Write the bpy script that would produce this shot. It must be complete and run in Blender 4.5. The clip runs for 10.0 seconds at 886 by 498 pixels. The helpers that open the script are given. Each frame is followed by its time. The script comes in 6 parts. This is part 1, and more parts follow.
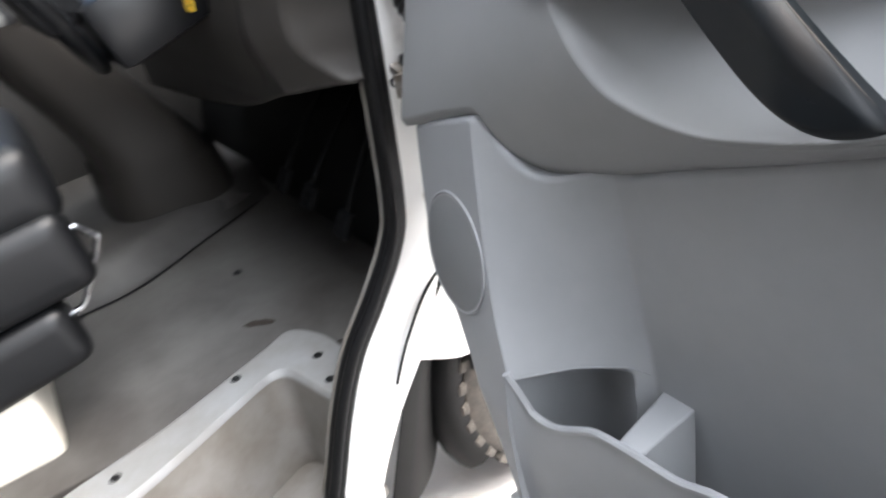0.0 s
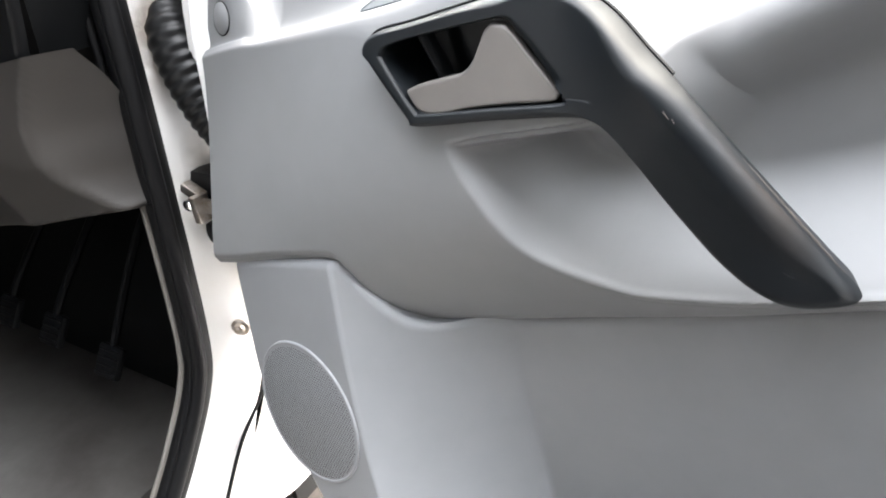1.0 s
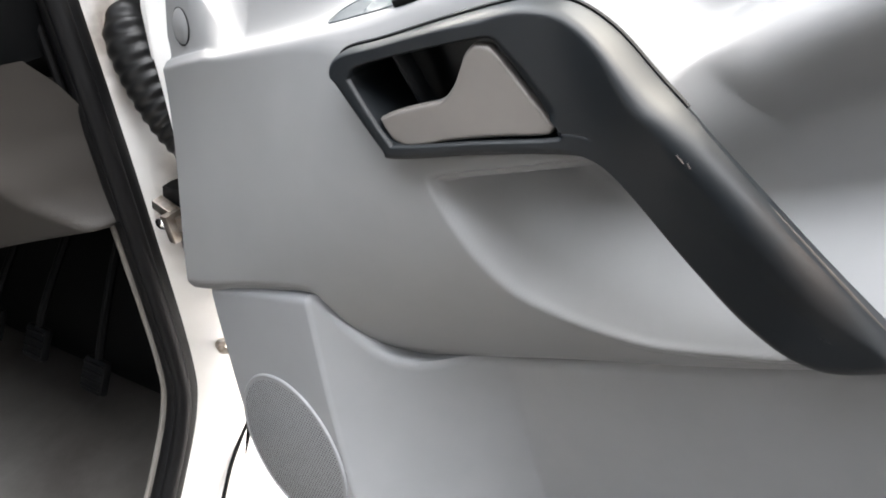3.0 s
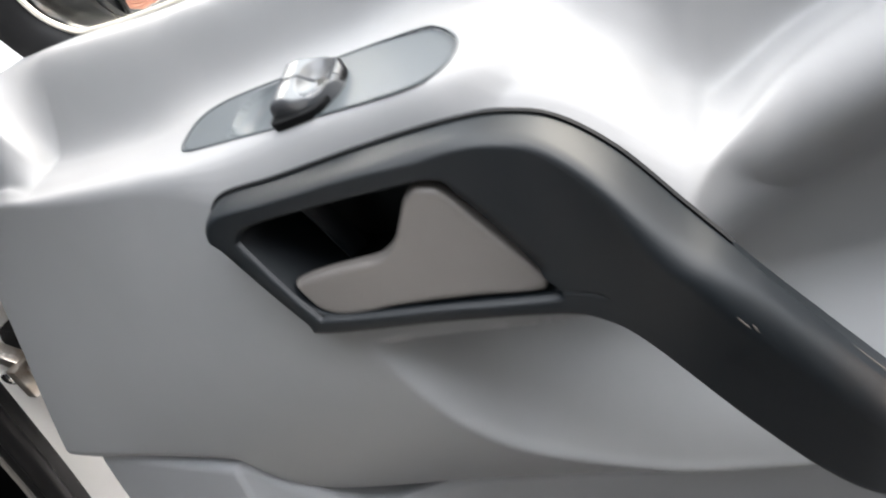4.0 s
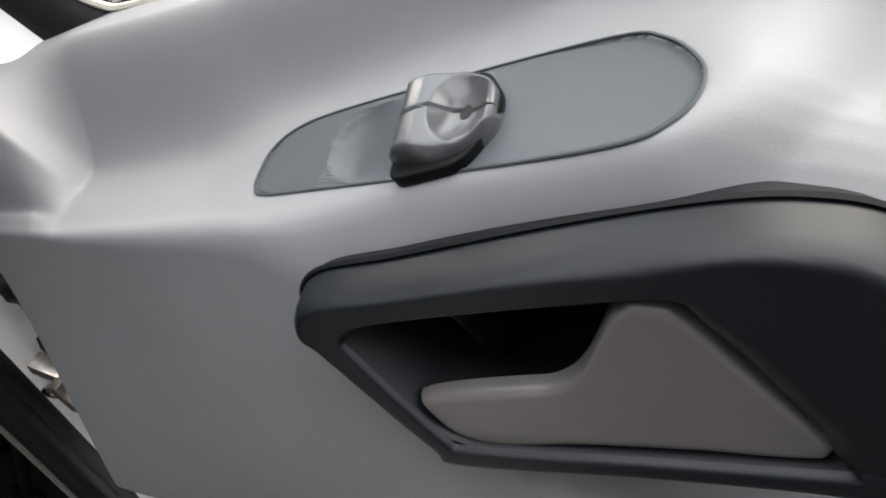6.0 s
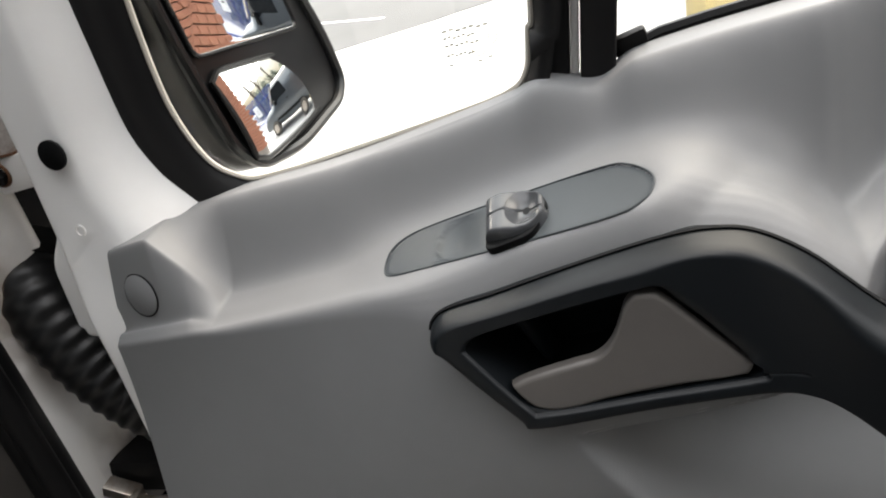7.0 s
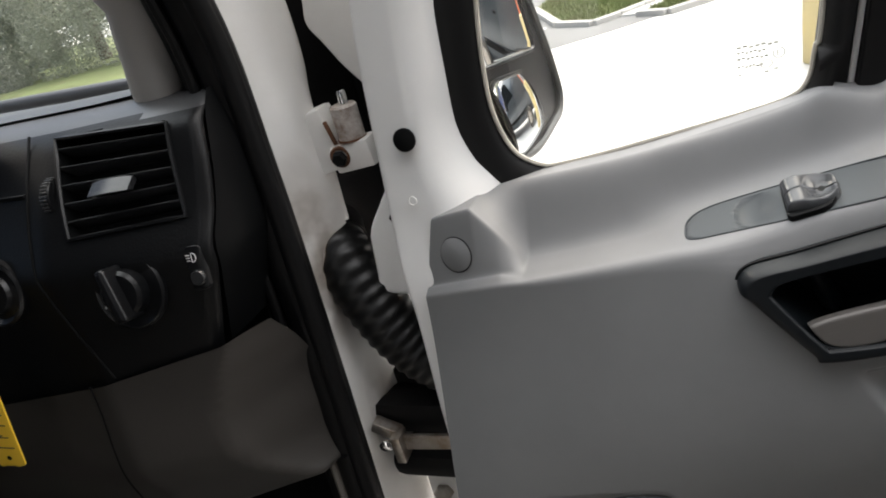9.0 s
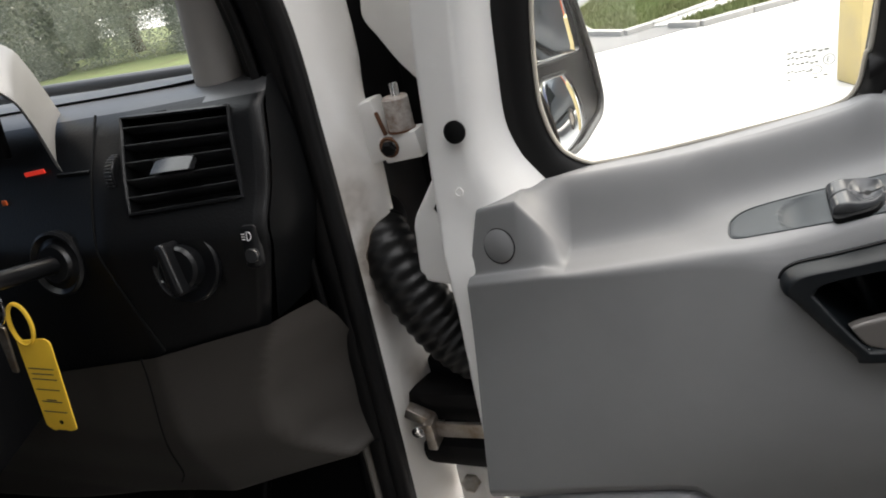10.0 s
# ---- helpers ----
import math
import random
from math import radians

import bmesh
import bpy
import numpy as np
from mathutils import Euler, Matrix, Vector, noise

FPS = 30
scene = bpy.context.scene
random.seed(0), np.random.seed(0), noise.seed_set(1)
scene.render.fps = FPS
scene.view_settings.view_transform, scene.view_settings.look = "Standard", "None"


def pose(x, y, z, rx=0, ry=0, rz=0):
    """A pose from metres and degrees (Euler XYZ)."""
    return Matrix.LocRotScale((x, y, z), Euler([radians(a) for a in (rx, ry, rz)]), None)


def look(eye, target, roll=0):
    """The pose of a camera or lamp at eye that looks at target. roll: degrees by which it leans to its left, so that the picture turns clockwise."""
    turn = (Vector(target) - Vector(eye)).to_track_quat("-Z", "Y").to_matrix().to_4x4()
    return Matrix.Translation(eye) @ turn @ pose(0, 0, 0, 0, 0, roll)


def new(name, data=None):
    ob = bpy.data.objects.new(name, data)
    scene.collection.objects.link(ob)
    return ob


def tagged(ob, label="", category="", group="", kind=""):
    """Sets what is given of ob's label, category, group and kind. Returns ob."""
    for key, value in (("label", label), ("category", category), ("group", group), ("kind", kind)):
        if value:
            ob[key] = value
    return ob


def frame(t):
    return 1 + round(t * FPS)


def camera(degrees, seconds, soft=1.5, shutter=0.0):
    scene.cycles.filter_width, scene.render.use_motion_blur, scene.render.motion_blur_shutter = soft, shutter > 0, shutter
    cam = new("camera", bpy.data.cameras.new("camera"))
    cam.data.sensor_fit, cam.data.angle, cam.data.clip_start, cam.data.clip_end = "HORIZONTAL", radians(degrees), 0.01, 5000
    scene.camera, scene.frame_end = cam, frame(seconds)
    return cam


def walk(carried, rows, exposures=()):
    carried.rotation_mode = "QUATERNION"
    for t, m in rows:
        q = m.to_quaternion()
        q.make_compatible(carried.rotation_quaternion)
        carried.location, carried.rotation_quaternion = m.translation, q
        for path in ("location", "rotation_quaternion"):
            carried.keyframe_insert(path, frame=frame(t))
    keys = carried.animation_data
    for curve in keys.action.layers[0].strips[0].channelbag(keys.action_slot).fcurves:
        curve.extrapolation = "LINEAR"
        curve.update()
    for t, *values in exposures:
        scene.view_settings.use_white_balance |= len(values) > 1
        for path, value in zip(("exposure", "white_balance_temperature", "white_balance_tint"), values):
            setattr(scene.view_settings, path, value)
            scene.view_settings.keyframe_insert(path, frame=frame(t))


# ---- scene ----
import mathutils.geometry
PATH = [
    (0, (0.5239, -0.4430, 1.3790), (-0.2389, -0.0167, 0.8928), -12.35),
    (0.2, (0.4173, -0.4778, 1.3880), (-0.2469, 0.0845, 0.8953), -11.46),
    (0.5, (0.3412, -0.4566, 1.4261), (-0.1838, 0.2297, 0.9228), -8.22),
    (1, (0.3099, -0.4259, 1.4452), (-0.1859, 0.2935, 0.9587), -6.80),
    (1.5, (0.3141, -0.3829, 1.4520), (-0.1740, 0.3315, 0.9506), -7.16),
    (2, (0.3130, -0.3648, 1.4538), (-0.1865, 0.3326, 0.9400), -8.23),
    (2.2, (0.3066, -0.3579, 1.4557), (-0.1945, 0.3364, 0.9392), -7.96),
    (3.3, (0.2633, -0.3351, 1.4627), (-0.2217, 0.3617, 0.9342), -9.35),
    (3.5, (0.2426, -0.2957, 1.4774), (-0.1612, 0.4083, 0.8931), -12.66),
    (3.7, (0.2189, -0.2595, 1.4970), (-0.1119, 0.4674, 0.8952), -13.81),
    (4, (0.1811, -0.2127, 1.5073), (-0.1438, 0.5012, 0.8870), -15.64),
    (4.2, (0.1564, -0.1992, 1.5252), (-0.1952, 0.5021, 0.9051), -15.52),
    (4.5, (0.1303, -0.1773, 1.5285), (-0.2230, 0.5420, 0.9304), -14.48),
    (5, (0.1128, -0.1395, 1.5164), (-0.2510, 0.5429, 0.8824), -14.71),
    (5.5, (0.1042, -0.1146, 1.5031), (-0.2956, 0.5026, 0.8254), -18.04),
    (6, (0.0944, -0.1110, 1.4982), (-0.2780, 0.5197, 0.8173), -18.69),
    (6.2, (0.0738, -0.1634, 1.5124), (-0.2916, 0.5517, 0.9165), -15.89),
    (7.3, (0.0709, -0.2948, 1.5733), (-0.1747, 0.5453, 1.0895), -15.20),
    (7.5, (0.0565, -0.3058, 1.5771), (-0.1927, 0.5395, 1.1045), -14.83),
    (8, (0.0041, -0.3576, 1.5888), (-0.2906, 0.4817, 1.1319), -15.12),
    (8.5, (-0.0481, -0.4171, 1.6022), (-0.3925, 0.4111, 1.1602), -15.62),
    (9, (-0.0612, -0.4484, 1.6152), (-0.4317, 0.3769, 1.1890), -15.18),
    (9.5, (-0.0632, -0.4648, 1.6173), (-0.4461, 0.3603, 1.2018), -13.98),
    (10, (-0.0773, -0.4773, 1.6159), (-0.4737, 0.3420, 1.2015), -13.35),
]
cam = camera(67.0, 10.0, soft=1.8, shutter=0.35)
walk(cam, [(t, look(eye, target, roll)) for t, eye, target, roll in PATH],
     exposures=[(0, 2.9, 6080, 9), (0.5, 3.42, 6180, 9), (1.2, 3.35, 6280, 9), (2.0, 3.24, 6380, 9), (3.3, 3.2, 6350, 9), (4.0, 2.78, 6300, 9), (5.0, 1.95, 6300, 9), (5.5, 1.86, 6300, 9), (6.2, 2.0, 6330, 9), (7.3, 1.47, 6600, 9), (8.4, 1.4, 6580, 9), (9.2, 1.6, 6540, 9), (10.0, 1.6, 6540, 9)])

# ---- light ----
world = bpy.data.worlds.new("overcast_sky")
scene.world = world
world.use_nodes = True
wn = world.node_tree.nodes
sky = wn.new("ShaderNodeTexSky")
sky.sky_type = "NISHITA"
sky.sun_disc = False
sky.sun_elevation = radians(54)
sky.sun_rotation = radians(37)
sky.air_density, sky.dust_density, sky.ozone_density = 1.0, 7.0, 1.0
wn["Background"].inputs["Strength"].default_value = 0.09
world.node_tree.links.new(sky.outputs["Color"], wn["Background"].inputs["Color"])

sun = new("sun", bpy.data.lights.new("sun", "SUN"))
sun.data.energy = 3.2
sun.data.angle = radians(126)
sun.data.color = (1.0, 0.985, 0.965)
sun.matrix_world = look((10, 4.5, 25), (0, 0, 0))


# ---- materials ----
def material(name, colour, rough=0.5, metal=0.0, vary=0.0, scale=8.0, bump=0.0, bump_scale=400.0,
             rough_vary=0.0, tint=None, coat=0.0, spec=0.5, emit=0.0, detail=4.0, voronoi=False):
    m = bpy.data.materials.new(name)
    m.use_nodes = True
    nt = m.node_tree
    p = nt.nodes["Principled BSDF"]
    p.inputs["Base Color"].default_value = (*colour, 1)
    p.inputs["Roughness"].default_value = rough
    p.inputs["Metallic"].default_value = metal
    p.inputs["Coat Weight"].default_value = coat
    p.inputs["Coat Roughness"].default_value = 0.08
    p.inputs["Specular IOR Level"].default_value = spec
    tc = nt.nodes.new("ShaderNodeTexCoord")
    if vary > 0:
        big = nt.nodes.new("ShaderNodeTexNoise")
        big.inputs["Scale"].default_value = scale
        big.inputs["Detail"].default_value = detail
        big.inputs["Roughness"].default_value = 0.65
        nt.links.new(tc.outputs["Object"], big.inputs["Vector"])
        ramp = nt.nodes.new("ShaderNodeValToRGB")
        ramp.color_ramp.elements[0].position = 0.32
        ramp.color_ramp.elements[1].position = 0.68
        dark = tint if tint else tuple(c * (1 - vary) for c in colour)
        ramp.color_ramp.elements[0].color = (*dark, 1)
        ramp.color_ramp.elements[1].color = (*colour, 1)
        nt.links.new(big.outputs["Fac"], ramp.inputs["Fac"])
        nt.links.new(ramp.outputs["Color"], p.inputs["Base Color"])
        if rough_vary > 0:
            rr = nt.nodes.new("ShaderNodeMapRange")
            rr.inputs["To Min"].default_value = rough - rough_vary
            rr.inputs["To Max"].default_value = rough + rough_vary
            nt.links.new(big.outputs["Fac"], rr.inputs["Value"])
            nt.links.new(rr.outputs["Result"], p.inputs["Roughness"])
    if bump > 0:
        if voronoi:
            fine = nt.nodes.new("ShaderNodeTexVoronoi")
            out = fine.outputs["Distance"]
        else:
            fine = nt.nodes.new("ShaderNodeTexNoise")
            fine.inputs["Detail"].default_value = 2.0
            out = fine.outputs["Fac"]
        fine.inputs["Scale"].default_value = bump_scale
        nt.links.new(tc.outputs["Object"], fine.inputs["Vector"])
        b = nt.nodes.new("ShaderNodeBump")
        b.inputs["Strength"].default_value = bump
        b.inputs["Distance"].default_value = 0.0006 if bump_scale > 50 else 0.01
        nt.links.new(out, b.inputs["Height"])
        nt.links.new(b.outputs["Normal"], p.inputs["Normal"])
    if emit > 0:
        p.inputs["Emission Color"].default_value = (*colour, 1)
        p.inputs["Emission Strength"].default_value = emit
    return m


GREY = material("grey_door_plastic", (0.21, 0.213, 0.217), 0.50, spec=0.42, vary=0.06, scale=14, bump=0.10, bump_scale=1300, rough_vary=0.05)
POCKET = material("slate_grey_pocket_plastic", (0.225, 0.231, 0.241), 0.5, vary=0.08, scale=11, bump=0.10, bump_scale=1300, rough_vary=0.05)
INLAY = material("blue_grey_switch_inlay", (0.060, 0.069, 0.075), 0.48, spec=0.36, vary=0.05, scale=30, bump=0.08, bump_scale=1300)
HANDLE = material("dark_handle_plastic", (0.0034, 0.0054, 0.0072), 0.46, spec=0.31, vary=0.2, scale=18, bump=0.04, bump_scale=1400, rough_vary=0.06)
# black plastic, and the near-black that stands for shade in hollows
PIT = material("black_plastic_and_shade", (0.003, 0.0033, 0.0036), 0.5, spec=0.15, bump=0.1, bump_scale=900)
LEVER = material("champagne_lever_paint", (0.134, 0.125, 0.116), 0.36, metal=0.2, vary=0.05, scale=60, bump=0.1, bump_scale=1500)
GLOSSY = material("grey_rocker_plastic", (0.055, 0.058, 0.062), 0.24, spec=0.5, vary=0.1, scale=40)
WHITE = material("white_van_paint", (0.86, 0.86, 0.845), 0.3, vary=0.05, scale=9, coat=0.5, rough_vary=0.06)
DIRTY = material("grubby_white_pillar_paint", (0.86, 0.855, 0.84), 0.35, vary=0.3, scale=5, tint=(0.78, 0.765, 0.73), coat=0.3, detail=9)
NOSING = material("pale_grey_step_nosing", (0.20, 0.203, 0.205), 0.4, vary=0.3, scale=8, tint=(0.15, 0.145, 0.135), bump=0.2, bump_scale=300, detail=8)
# the dash plastic again, lightened where sky light falls on its top
DASHLIT = material("dash_plastic_lit_copy", (0.055, 0.056, 0.058), 0.38, spec=0.9, vary=0.12, scale=9, bump=0.25, bump_scale=420, voronoi=True)
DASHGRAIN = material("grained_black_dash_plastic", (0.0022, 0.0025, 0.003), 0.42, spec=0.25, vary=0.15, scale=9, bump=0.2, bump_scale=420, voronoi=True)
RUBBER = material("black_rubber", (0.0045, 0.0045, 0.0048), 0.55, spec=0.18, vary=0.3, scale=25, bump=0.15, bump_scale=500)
SEALTRIM = material("black_window_seal", (0.005, 0.005, 0.0054), 0.5, spec=0.3, vary=0.2, scale=20, bump=0.1, bump_scale=300)
DARK = material("black_dash_plastic", (0.0035, 0.004, 0.0048), 0.4, spec=0.3, vary=0.15, scale=9, bump=0.2, bump_scale=900, voronoi=True)
DARKSMOOTH = material("black_smooth_plastic", (0.004, 0.0043, 0.005), 0.3, spec=0.35, vary=0.2, scale=20, bump=0.1, bump_scale=700)
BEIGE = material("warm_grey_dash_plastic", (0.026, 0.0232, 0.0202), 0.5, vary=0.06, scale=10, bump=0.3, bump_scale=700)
STEEL = material("worn_steel", (0.55, 0.53, 0.50), 0.32, metal=0.9, vary=0.4, scale=40, tint=(0.3, 0.24, 0.18), rough_vary=0.1)
RUST = material("rusty_steel", (0.17, 0.075, 0.035), 0.8, vary=0.5, scale=60, bump=0.4, bump_scale=300)
CHROME = material("bright_steel", (0.75, 0.75, 0.76), 0.15, metal=1.0)
MIRROR = material("mirror_silver", (0.86, 0.87, 0.88), 0.015, metal=1.0)
FLOORMAT = material("worn_grey_floor_rubber", (0.075, 0.072, 0.067), 0.5, vary=0.5, scale=5, tint=(0.034, 0.030, 0.027), bump=0.4, bump_scale=260, rough_vary=0.1, detail=8)
TUNNEL = material("dark_tunnel_rubber", (0.040, 0.038, 0.036), 0.55, vary=0.5, scale=6, tint=(0.018, 0.016, 0.0145), bump=0.4, bump_scale=260, detail=8)
STEP = material("scuffed_grey_step_plastic", (0.18, 0.174, 0.163), 0.42, vary=0.35, scale=6, tint=(0.10, 0.088, 0.072), bump=0.3, bump_scale=300, detail=8)
SEAT = material("dark_seat_plastic", (0.006, 0.0064, 0.0072), 0.40, spec=0.32, vary=0.2, scale=12, bump=0.2, bump_scale=500)
CREAM = material("cream_seat_base_paint", (0.62, 0.58, 0.50), 0.5, vary=0.1, scale=8)
TYRE = material("tyre_rubber", (0.045, 0.041, 0.037), 0.8, vary=0.4, scale=20, tint=(0.11, 0.098, 0.084), bump=0.5, bump_scale=200)
YELLOW = material("yellow_key_tag_plastic", (0.78, 0.50, 0.04), 0.4, vary=0.06, scale=40)
INK = material("dark_print_ink", (0.03, 0.03, 0.03), 0.6)
PRINT = material("white_print_ink", (0.7, 0.7, 0.7), 0.5)
# ground darkened in colour as if shaded, for the added apron
DARKGROUND = material("dark_shaded_ground", (0.035, 0.035, 0.036), 0.85, vary=0.3, scale=2, bump=0.5, bump_scale=60)
SLAT = material("satin_black_slat_plastic", (0.022, 0.023, 0.025), 0.3, vary=0.1, scale=30)
# for the added wall behind the camera, dark so it reflects little
SHADEWALL = material("dark_shading_wall", (0.022, 0.022, 0.023), 0.9, vary=0.2, scale=1.5, bump=0.4, bump_scale=40)
LINING = material("dark_grey_cab_lining", (0.012, 0.0118, 0.0115), 0.7, vary=0.15, scale=5, bump=0.3, bump_scale=300)
MARK = material("pale_glass_print", (0.62, 0.60, 0.54), 0.6)
LIP = material("cream_seal_lip", (0.55, 0.52, 0.45), 0.5, vary=0.2, scale=30)
BOOTRUBBER = material("satin_boot_rubber", (0.006, 0.0062, 0.0065), 0.42, spec=0.35, vary=0.25, scale=20, bump=0.1, bump_scale=400)
RED = material("red_needle_glow", (0.9, 0.05, 0.03), 0.4, emit=0.12)
TAB = material("satin_grey_tab_plastic", (0.016, 0.0165, 0.0175), 0.26, vary=0.1, scale=40)
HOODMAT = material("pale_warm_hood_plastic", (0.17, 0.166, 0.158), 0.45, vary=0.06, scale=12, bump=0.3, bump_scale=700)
CONCRETE = material("pale_concrete", (0.58, 0.565, 0.545), 0.85, vary=0.12, scale=0.7, bump=0.4, bump_scale=30, detail=8)
ASPHALT = material("worn_grey_asphalt", (0.19, 0.187, 0.184), 0.9, vary=0.25, scale=0.6, bump=0.6, bump_scale=40, detail=10)
KERB = material("kerb_concrete", (0.40, 0.39, 0.37), 0.9, vary=0.25, scale=3, bump=0.5, bump_scale=40)
SCUFF = material("scuffed_handle_edge", (0.075, 0.066, 0.058), 0.55, vary=0.4, scale=90)
GRASS = material("grass_blades", (0.17, 0.215, 0.075), 0.7, vary=0.45, scale=1.2, tint=(0.13, 0.13, 0.05), detail=8)
SOIL = material("leaf_litter_soil", (0.15, 0.16, 0.08), 0.95, vary=0.4, scale=4, bump=0.5, bump_scale=30)
LEAF = material("evergreen_leaves", (0.13, 0.155, 0.122), 0.5, vary=0.5, scale=0.9, tint=(0.36, 0.34, 0.295), detail=6)
BARK = material("grey_bark", (0.16, 0.13, 0.10), 0.9, vary=0.4, scale=6, bump=0.6, bump_scale=30)
BRICK = material("red_brick", (0.50, 0.23, 0.14), 0.85, vary=0.35, scale=3.0, tint=(0.40, 0.16, 0.10), bump=0.4, bump_scale=120)
MORTAR = material("pale_mortar", (0.45, 0.42, 0.38), 0.95, vary=0.2, scale=10, bump=0.4, bump_scale=120)
BLUE = material("blue_fence_paint", (0.03, 0.07, 0.30), 0.4, vary=0.15, scale=5, coat=0.2)
CARPAINT = material("dark_grey_car_paint", (0.075, 0.085, 0.095), 0.28, metal=0.4, vary=0.1, scale=4, coat=0.8)
CARGLASS = material("dark_car_glass", (0.01, 0.012, 0.014), 0.05, coat=0.6)
POST = material("faded_yellow_post_paint", (0.66, 0.52, 0.22), 0.6, vary=0.15, scale=4, tint=(0.52, 0.42, 0.22))
SIGN = material("white_sign_board", (0.78, 0.78, 0.78), 0.4)
ORANGE = material("orange_lamp_plastic", (0.8, 0.16, 0.04), 0.3)

def stain(name, colour, most):
    """Grime that thins out towards its ragged edge."""
    m = material(name, colour, 0.7)
    nt = m.node_tree
    tc = nt.nodes.new("ShaderNodeTexCoord")
    far = nt.nodes.new("ShaderNodeVectorMath")
    far.operation = "DISTANCE"
    far.inputs[1].default_value = (0.5, 0.5, 0.5)
    nt.links.new(tc.outputs["Generated"], far.inputs[0])
    fall = nt.nodes.new("ShaderNodeMapRange")
    fall.inputs["From Min"].default_value, fall.inputs["From Max"].default_value = 0.52, 0.10
    nt.links.new(far.outputs["Value"], fall.inputs["Value"])
    rag = nt.nodes.new("ShaderNodeTexNoise")
    rag.inputs["Scale"].default_value, rag.inputs["Detail"].default_value = 28.0, 5.0
    nt.links.new(tc.outputs["Object"], rag.inputs["Vector"])
    lift = nt.nodes.new("ShaderNodeMapRange")
    lift.inputs["From Min"].default_value, lift.inputs["From Max"].default_value = 0.22, 0.62
    lift.inputs["To Max"].default_value = most
    nt.links.new(rag.outputs["Fac"], lift.inputs["Value"])
    both = nt.nodes.new("ShaderNodeMath")
    both.operation = "MULTIPLY"
    nt.links.new(fall.outputs["Result"], both.inputs[0])
    nt.links.new(lift.outputs["Result"], both.inputs[1])
    clear = nt.nodes.new("ShaderNodeBsdfTransparent")
    mix = nt.nodes.new("ShaderNodeMixShader")
    nt.links.new(both.outputs["Value"], mix.inputs["Fac"])
    nt.links.new(clear.outputs["BSDF"], mix.inputs[1])
    nt.links.new(nt.nodes["Principled BSDF"].outputs["BSDF"], mix.inputs[2])
    nt.links.new(mix.outputs["Shader"], nt.nodes["Material Output"].inputs["Surface"])
    return m


KNUCKLE = material("stained_white_hinge_paint", (0.66, 0.64, 0.61), 0.35, vary=0.6, scale=70, tint=(0.22, 0.15, 0.11), detail=6)
TORN = material("torn_brown_floor_backing", (0.030, 0.022, 0.016), 0.9, vary=0.5, scale=60, bump=0.6, bump_scale=200)
PILLARTRIM = material("light_grey_pillar_trim", (0.34, 0.332, 0.318), 0.6, vary=0.06, scale=10, bump=0.2, bump_scale=700)
GRIME = stain("brown_grime", (0.22, 0.165, 0.115), 0.8)
GREASE = stain("black_grease", (0.02, 0.019, 0.018), 0.95)
lt = LEAF.node_tree
each = lt.nodes.new("ShaderNodeNewGeometry")
shade = lt.nodes.new("ShaderNodeMapRange")
shade.inputs["To Min"].default_value, shade.inputs["To Max"].default_value = 0.5, 2.0
lt.links.new(each.outputs["Random Per Island"], shade.inputs["Value"])
tone = lt.nodes.new("ShaderNodeVectorMath")
tone.operation = "SCALE"
lt.links.new(lt.nodes["Color Ramp"].outputs["Color"], tone.inputs[0])
lt.links.new(shade.outputs["Result"], tone.inputs["Scale"])
lt.links.new(tone.outputs["Vector"], lt.nodes["Principled BSDF"].inputs["Base Color"])
thin = lt.nodes.new("ShaderNodeBsdfTranslucent")
thin.inputs["Color"].default_value = (0.38, 0.42, 0.33, 1)
both = lt.nodes.new("ShaderNodeMixShader")
both.inputs["Fac"].default_value = 0.4
lt.links.new(lt.nodes["Principled BSDF"].outputs["BSDF"], both.inputs[1])
lt.links.new(thin.outputs["BSDF"], both.inputs[2])
lt.links.new(both.outputs["Shader"], lt.nodes["Material Output"].inputs["Surface"])
GLASS = bpy.data.materials.new("clear_glass")
GLASS.use_nodes = True
gt = GLASS.node_tree
gt.nodes.remove(gt.nodes["Principled BSDF"])
clear = gt.nodes.new("ShaderNodeBsdfTransparent")
clear.inputs["Color"].default_value = (0.95, 0.965, 0.955, 1)
shine = gt.nodes.new("ShaderNodeBsdfGlossy")
shine.inputs["Roughness"].default_value = 0.0
facing_view = gt.nodes.new("ShaderNodeLayerWeight")
facing_view.inputs["Blend"].default_value = 0.5
rise = gt.nodes.new("ShaderNodeMath")
rise.operation = "POWER"
rise.inputs[1].default_value = 5.0
gain = gt.nodes.new("ShaderNodeMath")
gain.operation = "MULTIPLY_ADD"
gain.inputs[1].default_value, gain.inputs[2].default_value = 0.6, 0.02
sheen = gt.nodes.new("ShaderNodeMixShader")
gt.links.new(facing_view.outputs["Facing"], rise.inputs[0])
gt.links.new(rise.outputs["Value"], gain.inputs[0])
gt.links.new(gain.outputs["Value"], sheen.inputs["Fac"])
gt.links.new(clear.outputs["BSDF"], sheen.inputs[1])
gt.links.new(shine.outputs["BSDF"], sheen.inputs[2])
gt.links.new(sheen.outputs["Shader"], gt.nodes["Material Output"].inputs["Surface"])


# ---- builders ----
def lerp(a, b, t):
    return a + (b - a) * t


def smooth01(t):
    t = max(0.0, min(1.0, t))
    return t * t * (3 - 2 * t)


